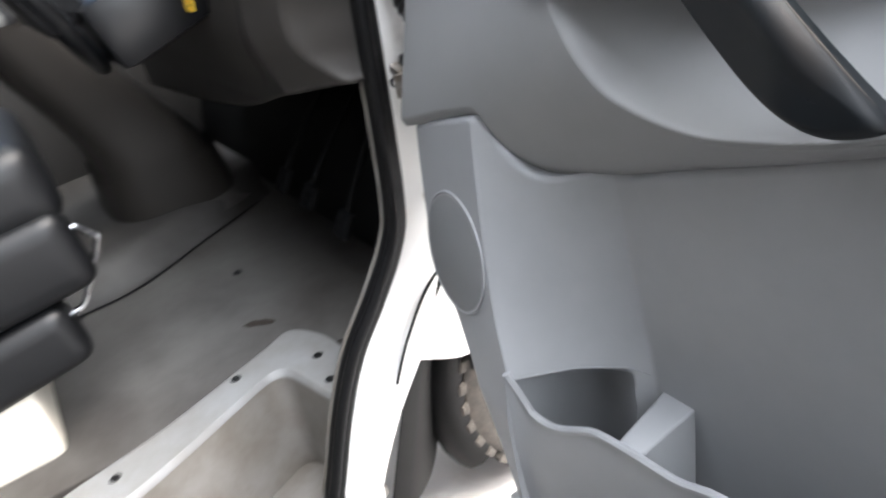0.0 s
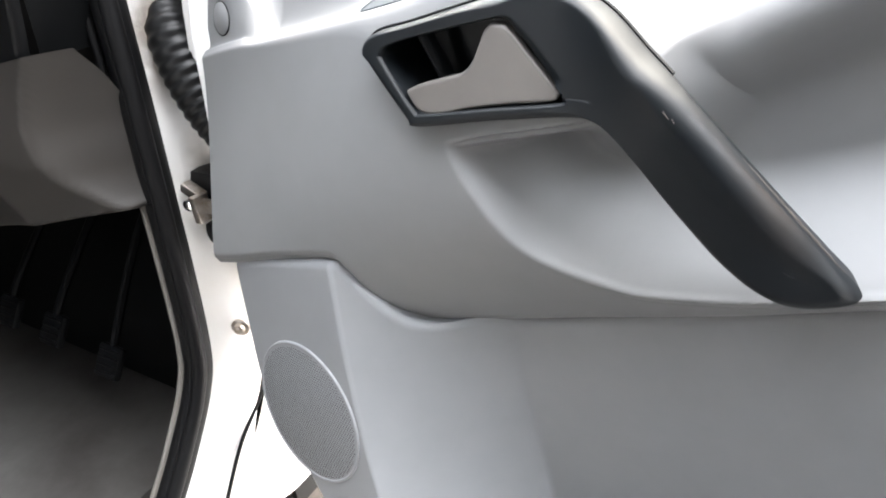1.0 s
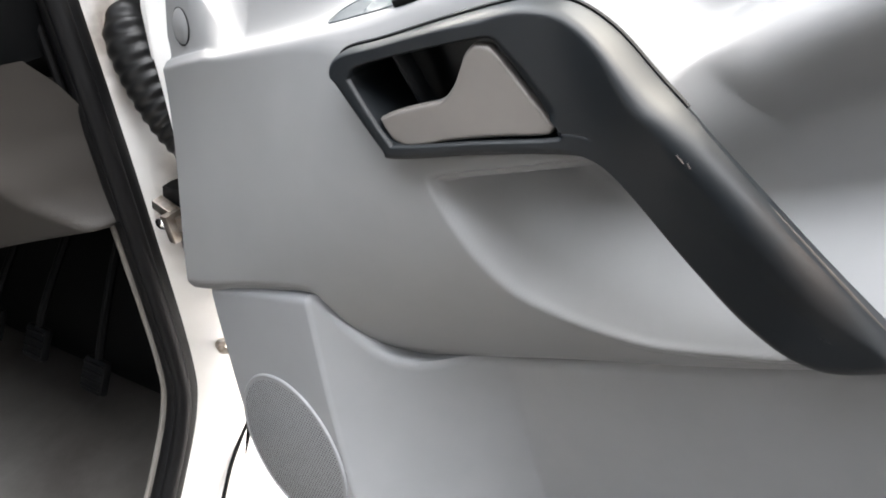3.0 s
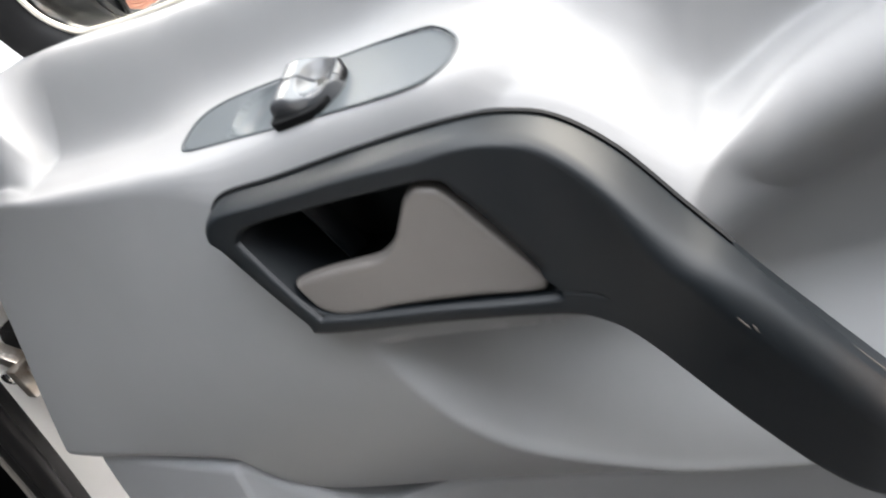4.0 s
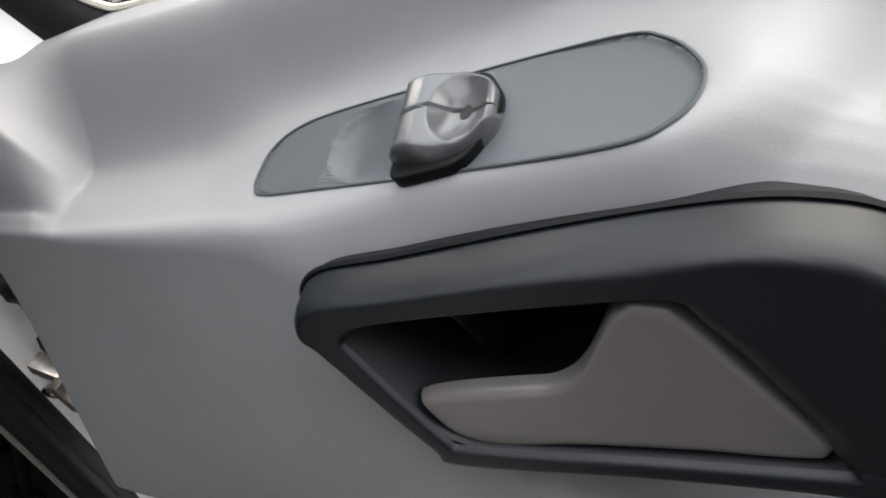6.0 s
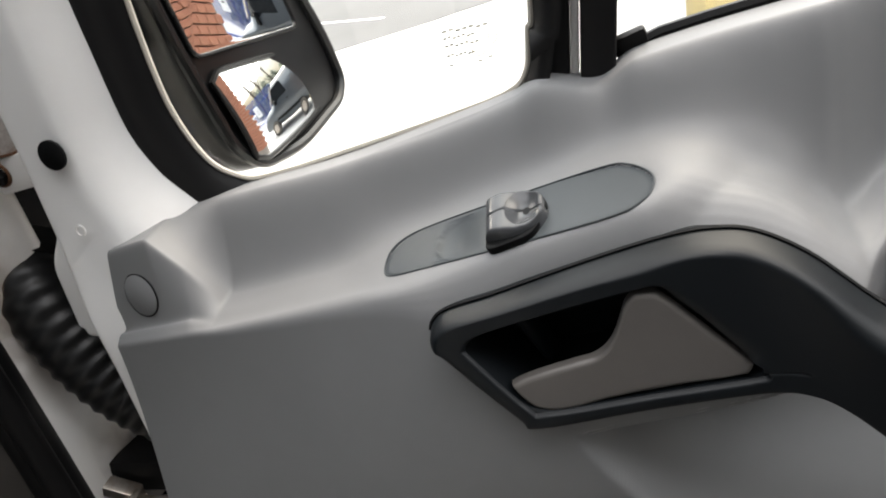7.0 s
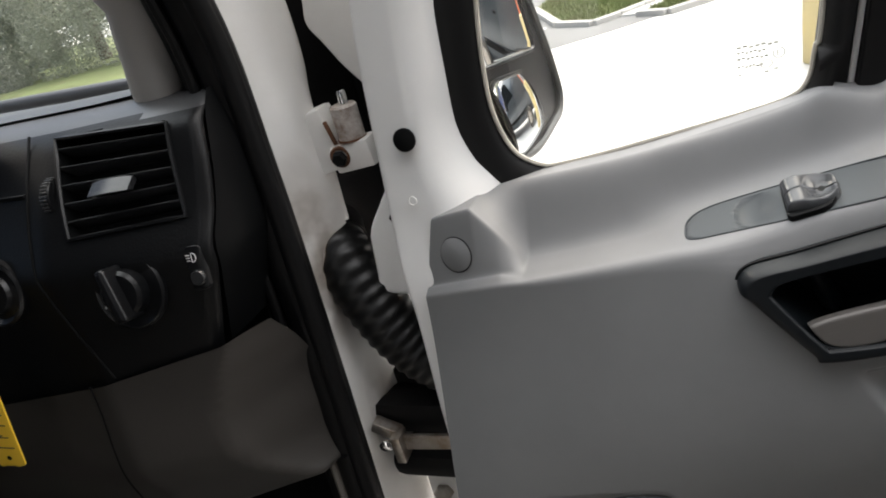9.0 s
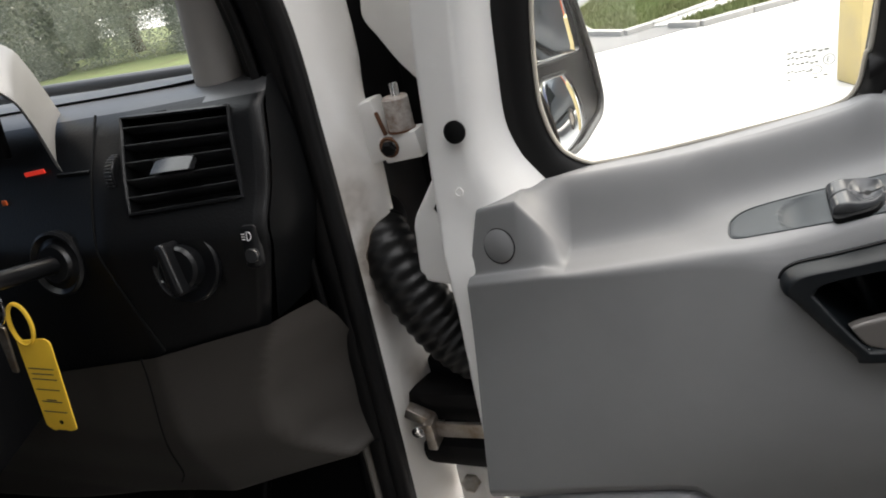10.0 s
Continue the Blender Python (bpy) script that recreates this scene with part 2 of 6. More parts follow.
def along(points, x):
    """Value at x on a smooth curve through (x, value) pairs."""
    xs = [p[0] for p in points]
    if x <= xs[0]:
        return points[0][1]
    if x >= xs[-1]:
        return points[-1][1]
    for i in range(len(xs) - 1):
        if x <= xs[i + 1]:
            h = xs[i + 1] - xs[i]
            t = (x - xs[i]) / h
            d = [(points[j + 1][1] - points[j][1]) / (xs[j + 1] - xs[j]) for j in range(len(xs) - 1)]
            m0 = d[i] if i == 0 else (0 if d[i - 1] * d[i] <= 0 else 2 * d[i - 1] * d[i] / (d[i - 1] + d[i]))
            m1 = d[i] if i == len(d) - 1 else (0 if d[i] * d[i + 1] <= 0 else 2 * d[i] * d[i + 1] / (d[i] + d[i + 1]))
            a, b = points[i][1], points[i + 1][1]
            return ((2 * t**3 - 3 * t**2 + 1) * a + (t**3 - 2 * t**2 + t) * h * m0 + (3 * t**2 - 2 * t**3) * b + (t**3 - t**2) * h * m1)
    return points[-1][1]


def spline(points, n, closed=False):
    """Catmull-Rom through points of any dimension, n steps a span."""
    P = [Vector(p) for p in points]
    out, count = [], len(P)
    for i in range(count if closed else count - 1):
        g = [P[(i + k) % count] if closed else P[max(0, min(count - 1, i + k))] for k in (-1, 0, 1, 2)]
        for s in range(n):
            t = s / n
            out.append(0.5 * (2 * g[1] + (g[2] - g[0]) * t + (2 * g[0] - 5 * g[1] + 4 * g[2] - g[3]) * t * t + (3 * g[1] - g[0] - 3 * g[2] + g[3]) * t**3))
    if not closed:
        out.append(P[-1].copy())
    return out


def rounded(points, r, n=5):
    """A closed 2D outline with its corners rounded by r."""
    out, count = [], len(points)
    for i in range(count):
        a, b, c = (Vector(points[(i + k) % count]) for k in (-1, 0, 1))
        rr = min(r, (a - b).length * 0.45, (c - b).length * 0.45)
        p, q = b + (a - b).normalized() * rr, b + (c - b).normalized() * rr
        for s in range(n + 1):
            t = s / n
            out.append((1 - t)**2 * p + 2 * t * (1 - t) * b + t * t * q)
    return out


def link(name, verts, faces, mat, parent=None, label="", sharp=38):
    me = bpy.data.meshes.new(name)
    me.from_pydata([tuple(v) for v in verts], [], faces)
    return finish(name, me, mat, parent, label, sharp)


def finish(name, me, mat, parent=None, label="", sharp=38):
    bm = bmesh.new()
    bm.from_mesh(me)
    bmesh.ops.recalc_face_normals(bm, faces=bm.faces)
    for f in bm.faces:
        f.smooth = True
    for e in bm.edges:
        if len(e.link_faces) == 2 and e.calc_face_angle(0) > radians(sharp):
            e.smooth = False
    bm.to_mesh(me)
    bm.free()
    me.materials.append(mat)
    ob = new(name, me)
    if parent:
        ob.parent = parent
    if label:
        tagged(ob, label)
    return ob


def part(name, bm, mat, parent=None, label="", sharp=38):
    me = bpy.data.meshes.new(name)
    bm.to_mesh(me)
    bm.free()
    return finish(name, me, mat, parent, label, sharp)


def thing(name, label, category, group="", kind=""):
    return tagged(new(name), label, category, group, kind)


def sheet(name, nu, nv, fn, mat, parent=None, label="", closed_u=False, thick=0.0, push=None, sharp=38):
    """A surface fn(i/nu, j/nv); thick: a second skin offset by the vector push."""
    cols = nu if closed_u else nu + 1
    verts = [Vector(fn(i / nu, j / nv)) for i in range(cols) for j in range(nv + 1)]
    faces = []
    row = nv + 1
    for i in range(nu):
        k = (i + 1) % cols
        for j in range(nv):
            faces.append((i * row + j, k * row + j, k * row + j + 1, i * row + j + 1))
    if push:
        off, base = Vector(push), len(verts)
        verts += [v + off for v in verts]
        faces += [tuple(base + q for q in reversed(f)) for f in faces]
        rim = [i * row for i in range(cols)] + [(cols - 1) * row + j for j in range(1, row)] + [i * row + nv for i in range(cols - 2, -1, -1)] + [j for j in range(nv - 1, 0, -1)]
        if not closed_u:
            for a, b in zip(rim, rim[1:] + rim[:1]):
                faces.append((a, b, base + b, base + a))
    return link(name, verts, faces, mat, parent, label, sharp)


def block(size, at, bevel=0.004, turn=None, seg=2):
    """A bevelled box as a bmesh."""
    bm = bmesh.new()
    bmesh.ops.create_cube(bm, size=1.0)
    bmesh.ops.scale(bm, vec=size, verts=bm.verts)
    if bevel > 0:
        bmesh.ops.bevel(bm, geom=list(bm.edges), offset=bevel, segments=seg, profile=0.6, affect="EDGES")
    m = Matrix.Translation(at)
    if turn:
        m = m @ Euler([radians(a) for a in turn]).to_matrix().to_4x4()
    bmesh.ops.transform(bm, matrix=m, verts=bm.verts)
    return bm


def prism(outline, frame_m, depth, bevel=0.0, seg=3):
    """A plate: a 2D outline raised by depth along the frame's z, its top edge rounded by bevel."""
    bm = bmesh.new()
    rings = [(0.0, 0.0)]
    for s in range(seg + 1) if bevel > 0 else [None]:
        if s is None:
            rings.append((0.0, depth))
        else:
            a = radians(90 * s / seg)
            rings.append((bevel * (1 - math.cos(a)), depth - bevel + bevel * math.sin(a)))
    count = len(outline)
    made = []
    for inset, h in rings:
        ring = []
        for i in range(count):
            a, b, d = (Vector(outline[(i + k) % count]) for k in (-1, 0, 1))
            t = (d - a)
            n = Vector((-t.y, t.x))
            if n.length > 0:
                n.normalize()
            n *= area_sign(outline)
            p = b + n * inset
            ring.append(bm.verts.new(frame_m @ Vector((p.x, p.y, h))))
        made.append(ring)
    for r0, r1 in zip(made, made[1:]):
        for i in range(count):
            k = (i + 1) % count
            bm.faces.new((r0[i], r0[k], r1[k], r1[i]))
    bm.faces.new(made[-1])
    bm.faces.new(list(reversed(made[0])))
    bmesh.ops.triangulate(bm, faces=[f for f in bm.faces if len(f.verts) > 4], ngon_method="EAR_CLIP")
    return bm


def area_sign(outline):
    s = 0.0
    for a, b in zip(outline, list(outline[1:]) + list(outline[:1])):
        s += a[0] * b[1] - b[0] * a[1]
    return 1.0 if s > 0 else -1.0


def facing(at, out, up=(0, 0, 1)):
    """A frame at a place whose z points along out."""
    z = Vector(out).normalized()
    x = Vector(up).cross(z).normalized()
    y = z.cross(x)
    m = Matrix((x, y, z)).transposed().to_4x4()
    return Matrix.Translation(at) @ m


def circle(r, n=32):
    return [(r * math.cos(2 * math.pi * i / n), r * math.sin(2 * math.pi * i / n)) for i in range(n)]


def tube(path, radius, seg=12, closed=False, flat=1.0, caps=True, up=None):
    """A round bar along a path; radius may be a list."""
    P = [Vector(p) for p in path]
    n = len(P)
    bm = bmesh.new()
    rings = []
    ref = Vector(up) if up else None
    for i, p in enumerate(P):
        a, b = P[(i - 1) % n] if closed or i else P[0], P[(i + 1) % n] if closed or i < n - 1 else P[-1]
        t = (b - a).normalized()
        if ref is None:
            ref = Vector((0, 0, 1)) if abs(t.z) < 0.9 else Vector((1, 0, 0))
        s = t.cross(ref)
        if s.length < 1e-4:
            s = t.cross(Vector((1, 0.3, 0.2)))
        s.normalize()
        q = s.cross(t)
        if not up:
            ref = q
        r = radius[i] if isinstance(radius, (list, tuple)) else radius
        rings.append([bm.verts.new(p + s * r * math.cos(2 * math.pi * k / seg) + q * r * flat * math.sin(2 * math.pi * k / seg)) for k in range(seg)])
    for i in range(n if closed else n - 1):
        r0, r1 = rings[i], rings[(i + 1) % n]
        for k in range(seg):
            j = (k + 1) % seg
            bm.faces.new((r0[k], r0[j], r1[j], r1[k]))
    if caps and not closed:
        bm.faces.new(list(reversed(rings[0])))
        bm.faces.new(rings[-1])
    return bm


def lathe(profile, m, seg=32):
    """Turns (radius, height) pairs about the frame's z."""
    bm = bmesh.new()
    rings = [[bm.verts.new(m @ Vector((r * math.cos(2 * math.pi * k / seg), r * math.sin(2 * math.pi * k / seg), h))) for k in range(seg)] for r, h in profile]
    for r0, r1 in zip(rings, rings[1:]):
        for k in range(seg):
            j = (k + 1) % seg
            bm.faces.new((r0[k], r0[j], r1[j], r1[k]))
    bm.faces.new(rings[-1])
    bm.faces.new(list(reversed(rings[0])))
    return bm


def merge(*parts):
    out = bmesh.new()
    for b in parts:
        me = bpy.data.meshes.new("tmp")
        b.to_mesh(me)
        b.free()
        out.from_mesh(me)
        bpy.data.meshes.remove(me)
    return out


def inside(poly, x, z):
    hit = False
    for (ax, az), (bx, bz) in zip(poly, poly[1:] + poly[:1]):
        if (az > z) != (bz > z) and x < (bx - ax) * (z - az) / (bz - az) + ax:
            hit = not hit
    return hit


def gap(poly, x, z):
    """Distance to a closed outline."""
    best = 9.0
    for (ax, az), (bx, bz) in zip(poly, poly[1:] + poly[:1]):
        dx, dz = bx - ax, bz - az
        t = max(0.0, min(1.0, ((x - ax) * dx + (z - az) * dz) / (dx * dx + dz * dz + 1e-12)))
        best = min(best, math.hypot(x - ax - t * dx, z - az - t * dz))
    return best


# ---- the open driver's door ----
door = thing("door_1", "open white van door with grey plastic inner panel", "van door", kind="structure")

SEAM = [(-0.33, 1.064), (-0.28, 1.077), (-0.228, 1.093), (-0.168, 1.109), (-0.115, 1.1205), (-0.111, 1.1195), (-0.102, 1.111), (-0.088, 1.091), (-0.075, 1.074), (-0.060, 1.060), (-0.042, 1.050), (-0.022, 1.047), (0.017, 1.055), (0.06, 1.067), (0.18, 1.104), (0.26, 1.128), (0.343, 1.155), (0.65, 1.245)]
# the card rolls under towards a lower edge, part of which the speaker housing cuts off
BASE = [(-0.33, 0.943), (0.0, 1.047), (0.06, 1.067), (0.18, 1.104), (0.26, 1.128), (0.343, 1.155), (0.65, 1.245)]
BASE_Y = [(-0.33, -0.005), (-0.2, 0.02), (-0.113, 0.036), (0.06, 0.039), (0.3, 0.036), (0.65, 0.04)]
RIDGE = [(-0.33, 1.294), (-0.28, 1.306), (-0.24, 1.314), (-0.2, 1.321), (-0.15, 1.331), (-0.1, 1.341), (-0.05, 1.352), (0.0, 1.362), (0.05, 1.372), (0.09, 1.380), (0.115, 1.381), (0.137, 1.376), (0.160, 1.363), (0.185, 1.3415), (0.196, 1.336), (0.206, 1.339), (0.218, 1.346), (0.245, 1.361), (0.30, 1.388), (0.40, 1.418), (0.65, 1.455)]
RIDGE_Y = [(-0.33, 0.072), (-0.28, 0.060), (-0.24, 0.053), (-0.2, 0.048), (-0.15, 0.042), (-0.1, 0.037), (-0.05, 0.031), (-0.02, 0.033), (0.03, 0.040), (0.1, 0.043), (0.14, 0.042), (0.17, 0.038), (0.185, 0.038), (0.196, 0.045), (0.206, 0.057), (0.218, 0.073), (0.232, 0.088), (0.26, 0.102), (0.32, 0.112), (0.65, 0.122)]
MID1 = [(-0.33, -0.012), (-0.28, -0.022), (-0.2, -0.034), (-0.113, -0.047), (-0.03, -0.035), (0.05, -0.026), (0.15, -0.028), (0.65, -0.022)]
MID2 = [(-0.33, 0.054), (-0.2, 0.030), (-0.1, 0.009), (0.0, -0.014), (0.08, -0.021), (0.15, -0.022), (0.65, -0.016)]
SILL = [(-0.33, 1.372), (-0.26, 1.380), (-0.185, 1.389), (-0.13, 1.396), (-0.03, 1.415), (0.012, 1.425), (0.03, 1.432), (0.065, 1.425), (0.09, 1.437), (0.229, 1.455), (0.65, 1.51)]
SCOOP = [(0.0265, 1.2590), (0.055, 1.2665), (0.0975, 1.2758), (0.140, 1.2855), (0.166, 1.293), (0.180, 1.309), (0.190, 1.325), (0.198, 1.3335), (0.212, 1.3400), (0.240, 1.356), (0.300, 1.384), (0.40, 1.414), (0.66, 1.452),
         (0.66, 1.27), (0.34, 1.168), (0.273, 1.1495), (0.227, 1.1435), (0.180, 1.1425), (0.140, 1.151), (0.107, 1.1645), (0.0885, 1.1765), (0.070, 1.196), (0.056, 1.215), (0.040, 1.238)]
# plane of the window switch inlay, on the sloping shelf
pa = Vector((0.973, 0.006, 0.232)).normalized()
pn = Vector((-0.224, -0.236, 0.946)).normalized()
pb = pn.cross(pa)
POD = Matrix((pa, pb, pn)).transposed().to_4x4()
POD.translation = (0.005, 0.06, 1.3695)
POD_INV = POD.inverted()
POD_LINE = [(-0.086, 0.004), (-0.083, 0.015), (-0.072, 0.023), (-0.050, 0.026), (0.0, 0.026), (0.060, 0.024), (0.076, 0.018), (0.086, 0.005), (0.086, -0.006), (0.078, -0.015), (0.060, -0.019), (0.0, -0.016), (-0.060, -0.011), (-0.078, -0.009), (-0.085, -0.005)]
pod_out = [(p[0], p[1]) for p in spline(POD_LINE, 6, closed=True)]


def card_face(x, z):
    """Depth of the plain upper face, before the hand scoop."""
    s, r = along(BASE, x), along(RIDGE, x)
    t = max(0.0, min(1.0, (z - s) / (r - s)))
    return (1 - t)**3 * along(BASE_Y, x) + 3 * t * (1 - t)**2 * along(MID1, x) + 3 * t * t * (1 - t) * along(MID2, x) + t**3 * along(RIDGE_Y, x)


def card_raw(x, v):
    s, r, w = along(SEAM, x), along(RIDGE, x), along(SILL, x)
    if v <= 0.6:
        z = lerp(s, r, v / 0.6)
        y = card_face(x, z)
        if v < 0.03:
            y += 0.006 * (1 - v / 0.03)**2
        return y, z
    t = (v - 0.6) / 0.4
    y = lerp(along(RIDGE_Y, x), 0.152, t)
    # the sail corner stands up as a flat facet at the front end
    part_up = max(0.0, min(1.0, (-0.220 - x) / 0.045))
    up = min(0.064 * part_up, w - r - 0.004)
    shelf = (w - r - up) * 0.20 * smooth01(t / 0.2) * t
    z = r + 0.006 * min(1.0, t / 0.08) * min(1.0, 2 * part_up) + up * max(0.0, min(1.0, (t - 0.12) / 0.16)) + shelf
    k = lerp(smooth01((t - 0.40) / 0.38), smooth01((t - 0.30) / 0.6), part_up)
    return y, z + (w - z) * k


def card(x, v):
    """The sculpted inner panel: v 0 at the seam, 0.6 at the ridge, 1 at the window sill."""
    soft = along([(-0.24, 0.006), (-0.2, 0.016), (-0.08, 0.028), (0.0, 0.062), (0.15, 0.062), (0.18, 0.034), (0.21, 0.022)], x)
    if 0.1 < v < 0.95 and abs(v - 0.6) < 0.3:
        fade = soft * smooth01((0.3 - abs(v - 0.6)) / 0.12)
        got = [card_raw(x, v + fade * k) for k in (-1.0, -0.66, -0.33, 0.0, 0.33, 0.66, 1.0)]
        y, z = sum(g[0] for g in got) / 7, sum(g[1] for g in got) / 7
    else:
        y, z = card_raw(x, v)
    if v > 0.42:
        p = POD_INV @ Vector((x, y, z))
        if abs(p.x) < 0.16 and abs(p.y) < 0.08:
            hold = 1.0 if inside(pod_out, p.x, p.y) else 1 - smooth01(gap(pod_out, p.x, p.y) / lerp(0.024, 0.058, smooth01((p.y + 0.03) / 0.06)))
            z -= p.z * hold / pn.z
            p = POD_INV @ Vector((x, y, z))
            if inside(pod_out, p.x, p.y):
                z -= 0.006 * smooth01(gap(pod_out, p.x, p.y) / 0.003) / pn.z
    if x < 0.235:
        rim = along(RIM_TOP, x)
        if z > rim - 0.03 and y < 0.12:
            need = along(RIM_BACK, x) + 0.003 + 0.6 * max(0.0, min(0.012, z - rim))
            y = lerp(y, max(y, need), smooth01((0.225 - x) / 0.03) * smooth01((x + 0.055) / 0.03) * smooth01((z - rim + 0.03) / 0.012))
    if v <= 0.6 and inside(SCOOP_EDGE, x, z):
        bowl = along([(0.03, 0.060), (0.12, 0.078), (0.20, 0.093), (0.30, 0.108), (0.65, 0.118)], x)
        y = lerp(y, max(y, bowl), scoop_depth(x, z))
    return (x, y, z)


# upper rim of the handle: height and depth along the door
RIM_TOP = [(-0.06, 1.33), (-0.0465, 1.332), (-0.003, 1.347), (0.052, 1.361), (0.094, 1.370), (0.118, 1.371), (0.137, 1.367), (0.160, 1.354), (0.185, 1.3325), (0.200, 1.322), (0.23, 1.30)]
RIM_BACK = [(-0.06, 0.016), (-0.003, 0.023), (0.052, 0.027), (0.094, 0.029), (0.118, 0.030), (0.137, 0.029), (0.160, 0.024), (0.185, 0.016), (0.200, 0.008)]
SCOOP_TOP = SCOOP[0:5]
SCOOP_REAR, SCOOP_LOW = ([(p.x, p.y) for p in spline(line, 4)] for line in (SCOOP[4:13], SCOOP[13:] + SCOOP[0:1]))
SCOOP_EDGE = SCOOP_TOP + SCOOP_REAR + SCOOP_LOW


def line_gap(line, x, z):
    best = 9.0
    for (ax, az), (bx, bz) in zip(line, line[1:]):
        dx, dz = bx - ax, bz - az
        t = max(0.0, min(1.0, ((x - ax) * dx + (z - az) * dz) / (dx * dx + dz * dz)))
        best = min(best, math.hypot(x - ax - t * dx, z - az - t * dz))
    return best


def scoop_depth(x, z):
    """0 at the rim of the hand scoop to 1 in its floor: crisp at the rim, easing out."""
    def ease(d, reach):
        t = min(1.0, d / reach)
        return t * (1.5 - 0.5 * t * t)
    brow = line_gap(SCOOP_TOP, x, z)
    top = ease(brow, 0.026) * smooth01(brow / 0.008)
    rear = ease(line_gap(SCOOP_REAR, x, z), 0.08)
    away = line_gap(SCOOP_LOW, x, z)
    low = ease(away, 0.085) * smooth01(away / 0.006 + 0.12)
    return lerp(min(top, rear, low), top * rear * low, 0.8)


def card_x(u, v):
    left = along([(0.6, -0.326), (0.65, -0.322), (0.71, -0.308), (0.78, -0.290), (1.0, -0.262)], v) if v > 0.6 else -0.326
    return lerp(left, 0.65, u**1.15)


upper = sheet("upper_panel", 480, 270, lambda u, v: card(card_x(u, v), v), GREY, door, push=(0, 0.0025, -0.005), sharp=50)

# opening for the release lever
# rim across and up, matching inner edge, depth of the rim
PAIRS = [(-0.0448, 1.3262, -0.022, 1.326, 0.014), (-0.037, 1.339, -0.013, 1.333, 0.02), (-0.003, 1.347, 0.021, 1.3415, 0.023), (0.052, 1.361, 0.067, 1.3505, 0.027),
         (0.094, 1.37, 0.085, 1.3525, 0.029), (0.118, 1.371, 0.094, 1.345, 0.03), (0.137, 1.367, 0.106, 1.334, 0.029), (0.16, 1.354, 0.119, 1.32, 0.024),
         (0.185, 1.3325, 0.1345, 1.3050, 0.016), (0.2, 1.322, 0.152, 1.3045, 0.008), (0.2095, 1.3140, 0.172, 1.2975, 0.004), (0.219, 1.305, 0.196, 1.277, 0.001), (0.251, 1.272, 0.23, 1.248, 0),
         (0.285, 1.236, 0.261, 1.222, 0.001), (0.31, 1.207, 0.279, 1.207, 0.007), (0.33, 1.182, 0.287, 1.2, 0.014), (0.327, 1.172, 0.287, 1.2, 0.014),
         (0.302, 1.166, 0.279, 1.207, 0.01), (0.28, 1.172, 0.261, 1.222, 0.005), (0.251, 1.193, 0.23, 1.248, 0.001), (0.222, 1.224, 0.196, 1.277, 0),
         (0.195, 1.255, 0.172, 1.2975, 0), (0.175, 1.277, 0.152, 1.3045, -0.001), (0.16, 1.2875, 0.1345, 1.3042, -0.002), (0.138, 1.2895, 0.1305, 1.299, -0.004),
         (0.08, 1.283, 0.078, 1.292, -0.006), (0.013, 1.273, 0.0205, 1.284, -0.008), (0.0010, 1.2803, 0.008, 1.2875, -0.007), (-0.0338, 1.3163, -0.02, 1.32, 0.003)]
LOOP = spline(PAIRS, 8, closed=True)
OPENING = [(-0.020, 1.320), (-0.022, 1.326), (-0.013, 1.333), (0.021, 1.3415), (0.067, 1.3505), (0.085, 1.3525), (0.106, 1.334), (0.1335, 1.3055), (0.1305, 1.299), (0.078, 1.292), (0.0205, 1.284), (0.008, 1.2875)]


def cut_card(ob, poly, deep=0.05):
    bm = bmesh.new()
    bm.from_mesh(ob.data)
    gone = [f for f in bm.faces if inside(poly, f.calc_center_median().x, f.calc_center_median().z) and f.calc_center_median().y < deep]
    bmesh.ops.delete(bm, geom=gone, context="FACES")
    bm.to_mesh(ob.data)
    bm.free()


RIM_OUT = [(p[0], p[1]) for p in LOOP]
BEZEL = [(lerp(p[0], p[2], 0.3), lerp(p[1], p[3], 0.3)) for p in LOOP if p[0] < 0.175]
cut_card(upper, BEZEL)
cut_card(upper, [(lerp(p[0], p[2], 0.1), lerp(p[1], p[3], 0.1)) for p in LOOP if p[0] < 0.215], 0.022)


def handle_front(x, z):
    """Front of the handle: leaning back round the lever, level along the arm."""
    bezel = -0.010 + 0.26 * (z - 1.285)
    arm = along([(0.13, -0.012), (0.2, -0.018), (0.26, -0.017), (0.31, -0.004), (0.335, 0.004)], x)
    return lerp(bezel, arm, smooth01((x - 0.12) / 0.09))


def handle_fn(u, v):
    p = LOOP[int(round(u * len(LOOP))) % len(LOOP)]
    o, i = Vector((p[0], p[1])), Vector((p[2], p[3]))
    q = o.lerp(i, v)
    arm = smooth01((o.x - 0.15) / 0.05)
    # a rounded shoulder along the rim, then the front face
    f = min(1.0, v * (o - i).length / lerp(0.0058, 0.0150, arm))
    y = lerp(p[4], handle_front(q.x, q.y), 0.1 * f + 0.9 * math.sqrt(1 - (1 - f)**2))
    if arm < 0.5 and v > 0.86:
        y += 0.003 * ((v - 0.86) / 0.14)**2
    return (q.x, y, q.y)


def loop_at(u):
    return LOOP[int(round(u * len(LOOP))) % len(LOOP)]


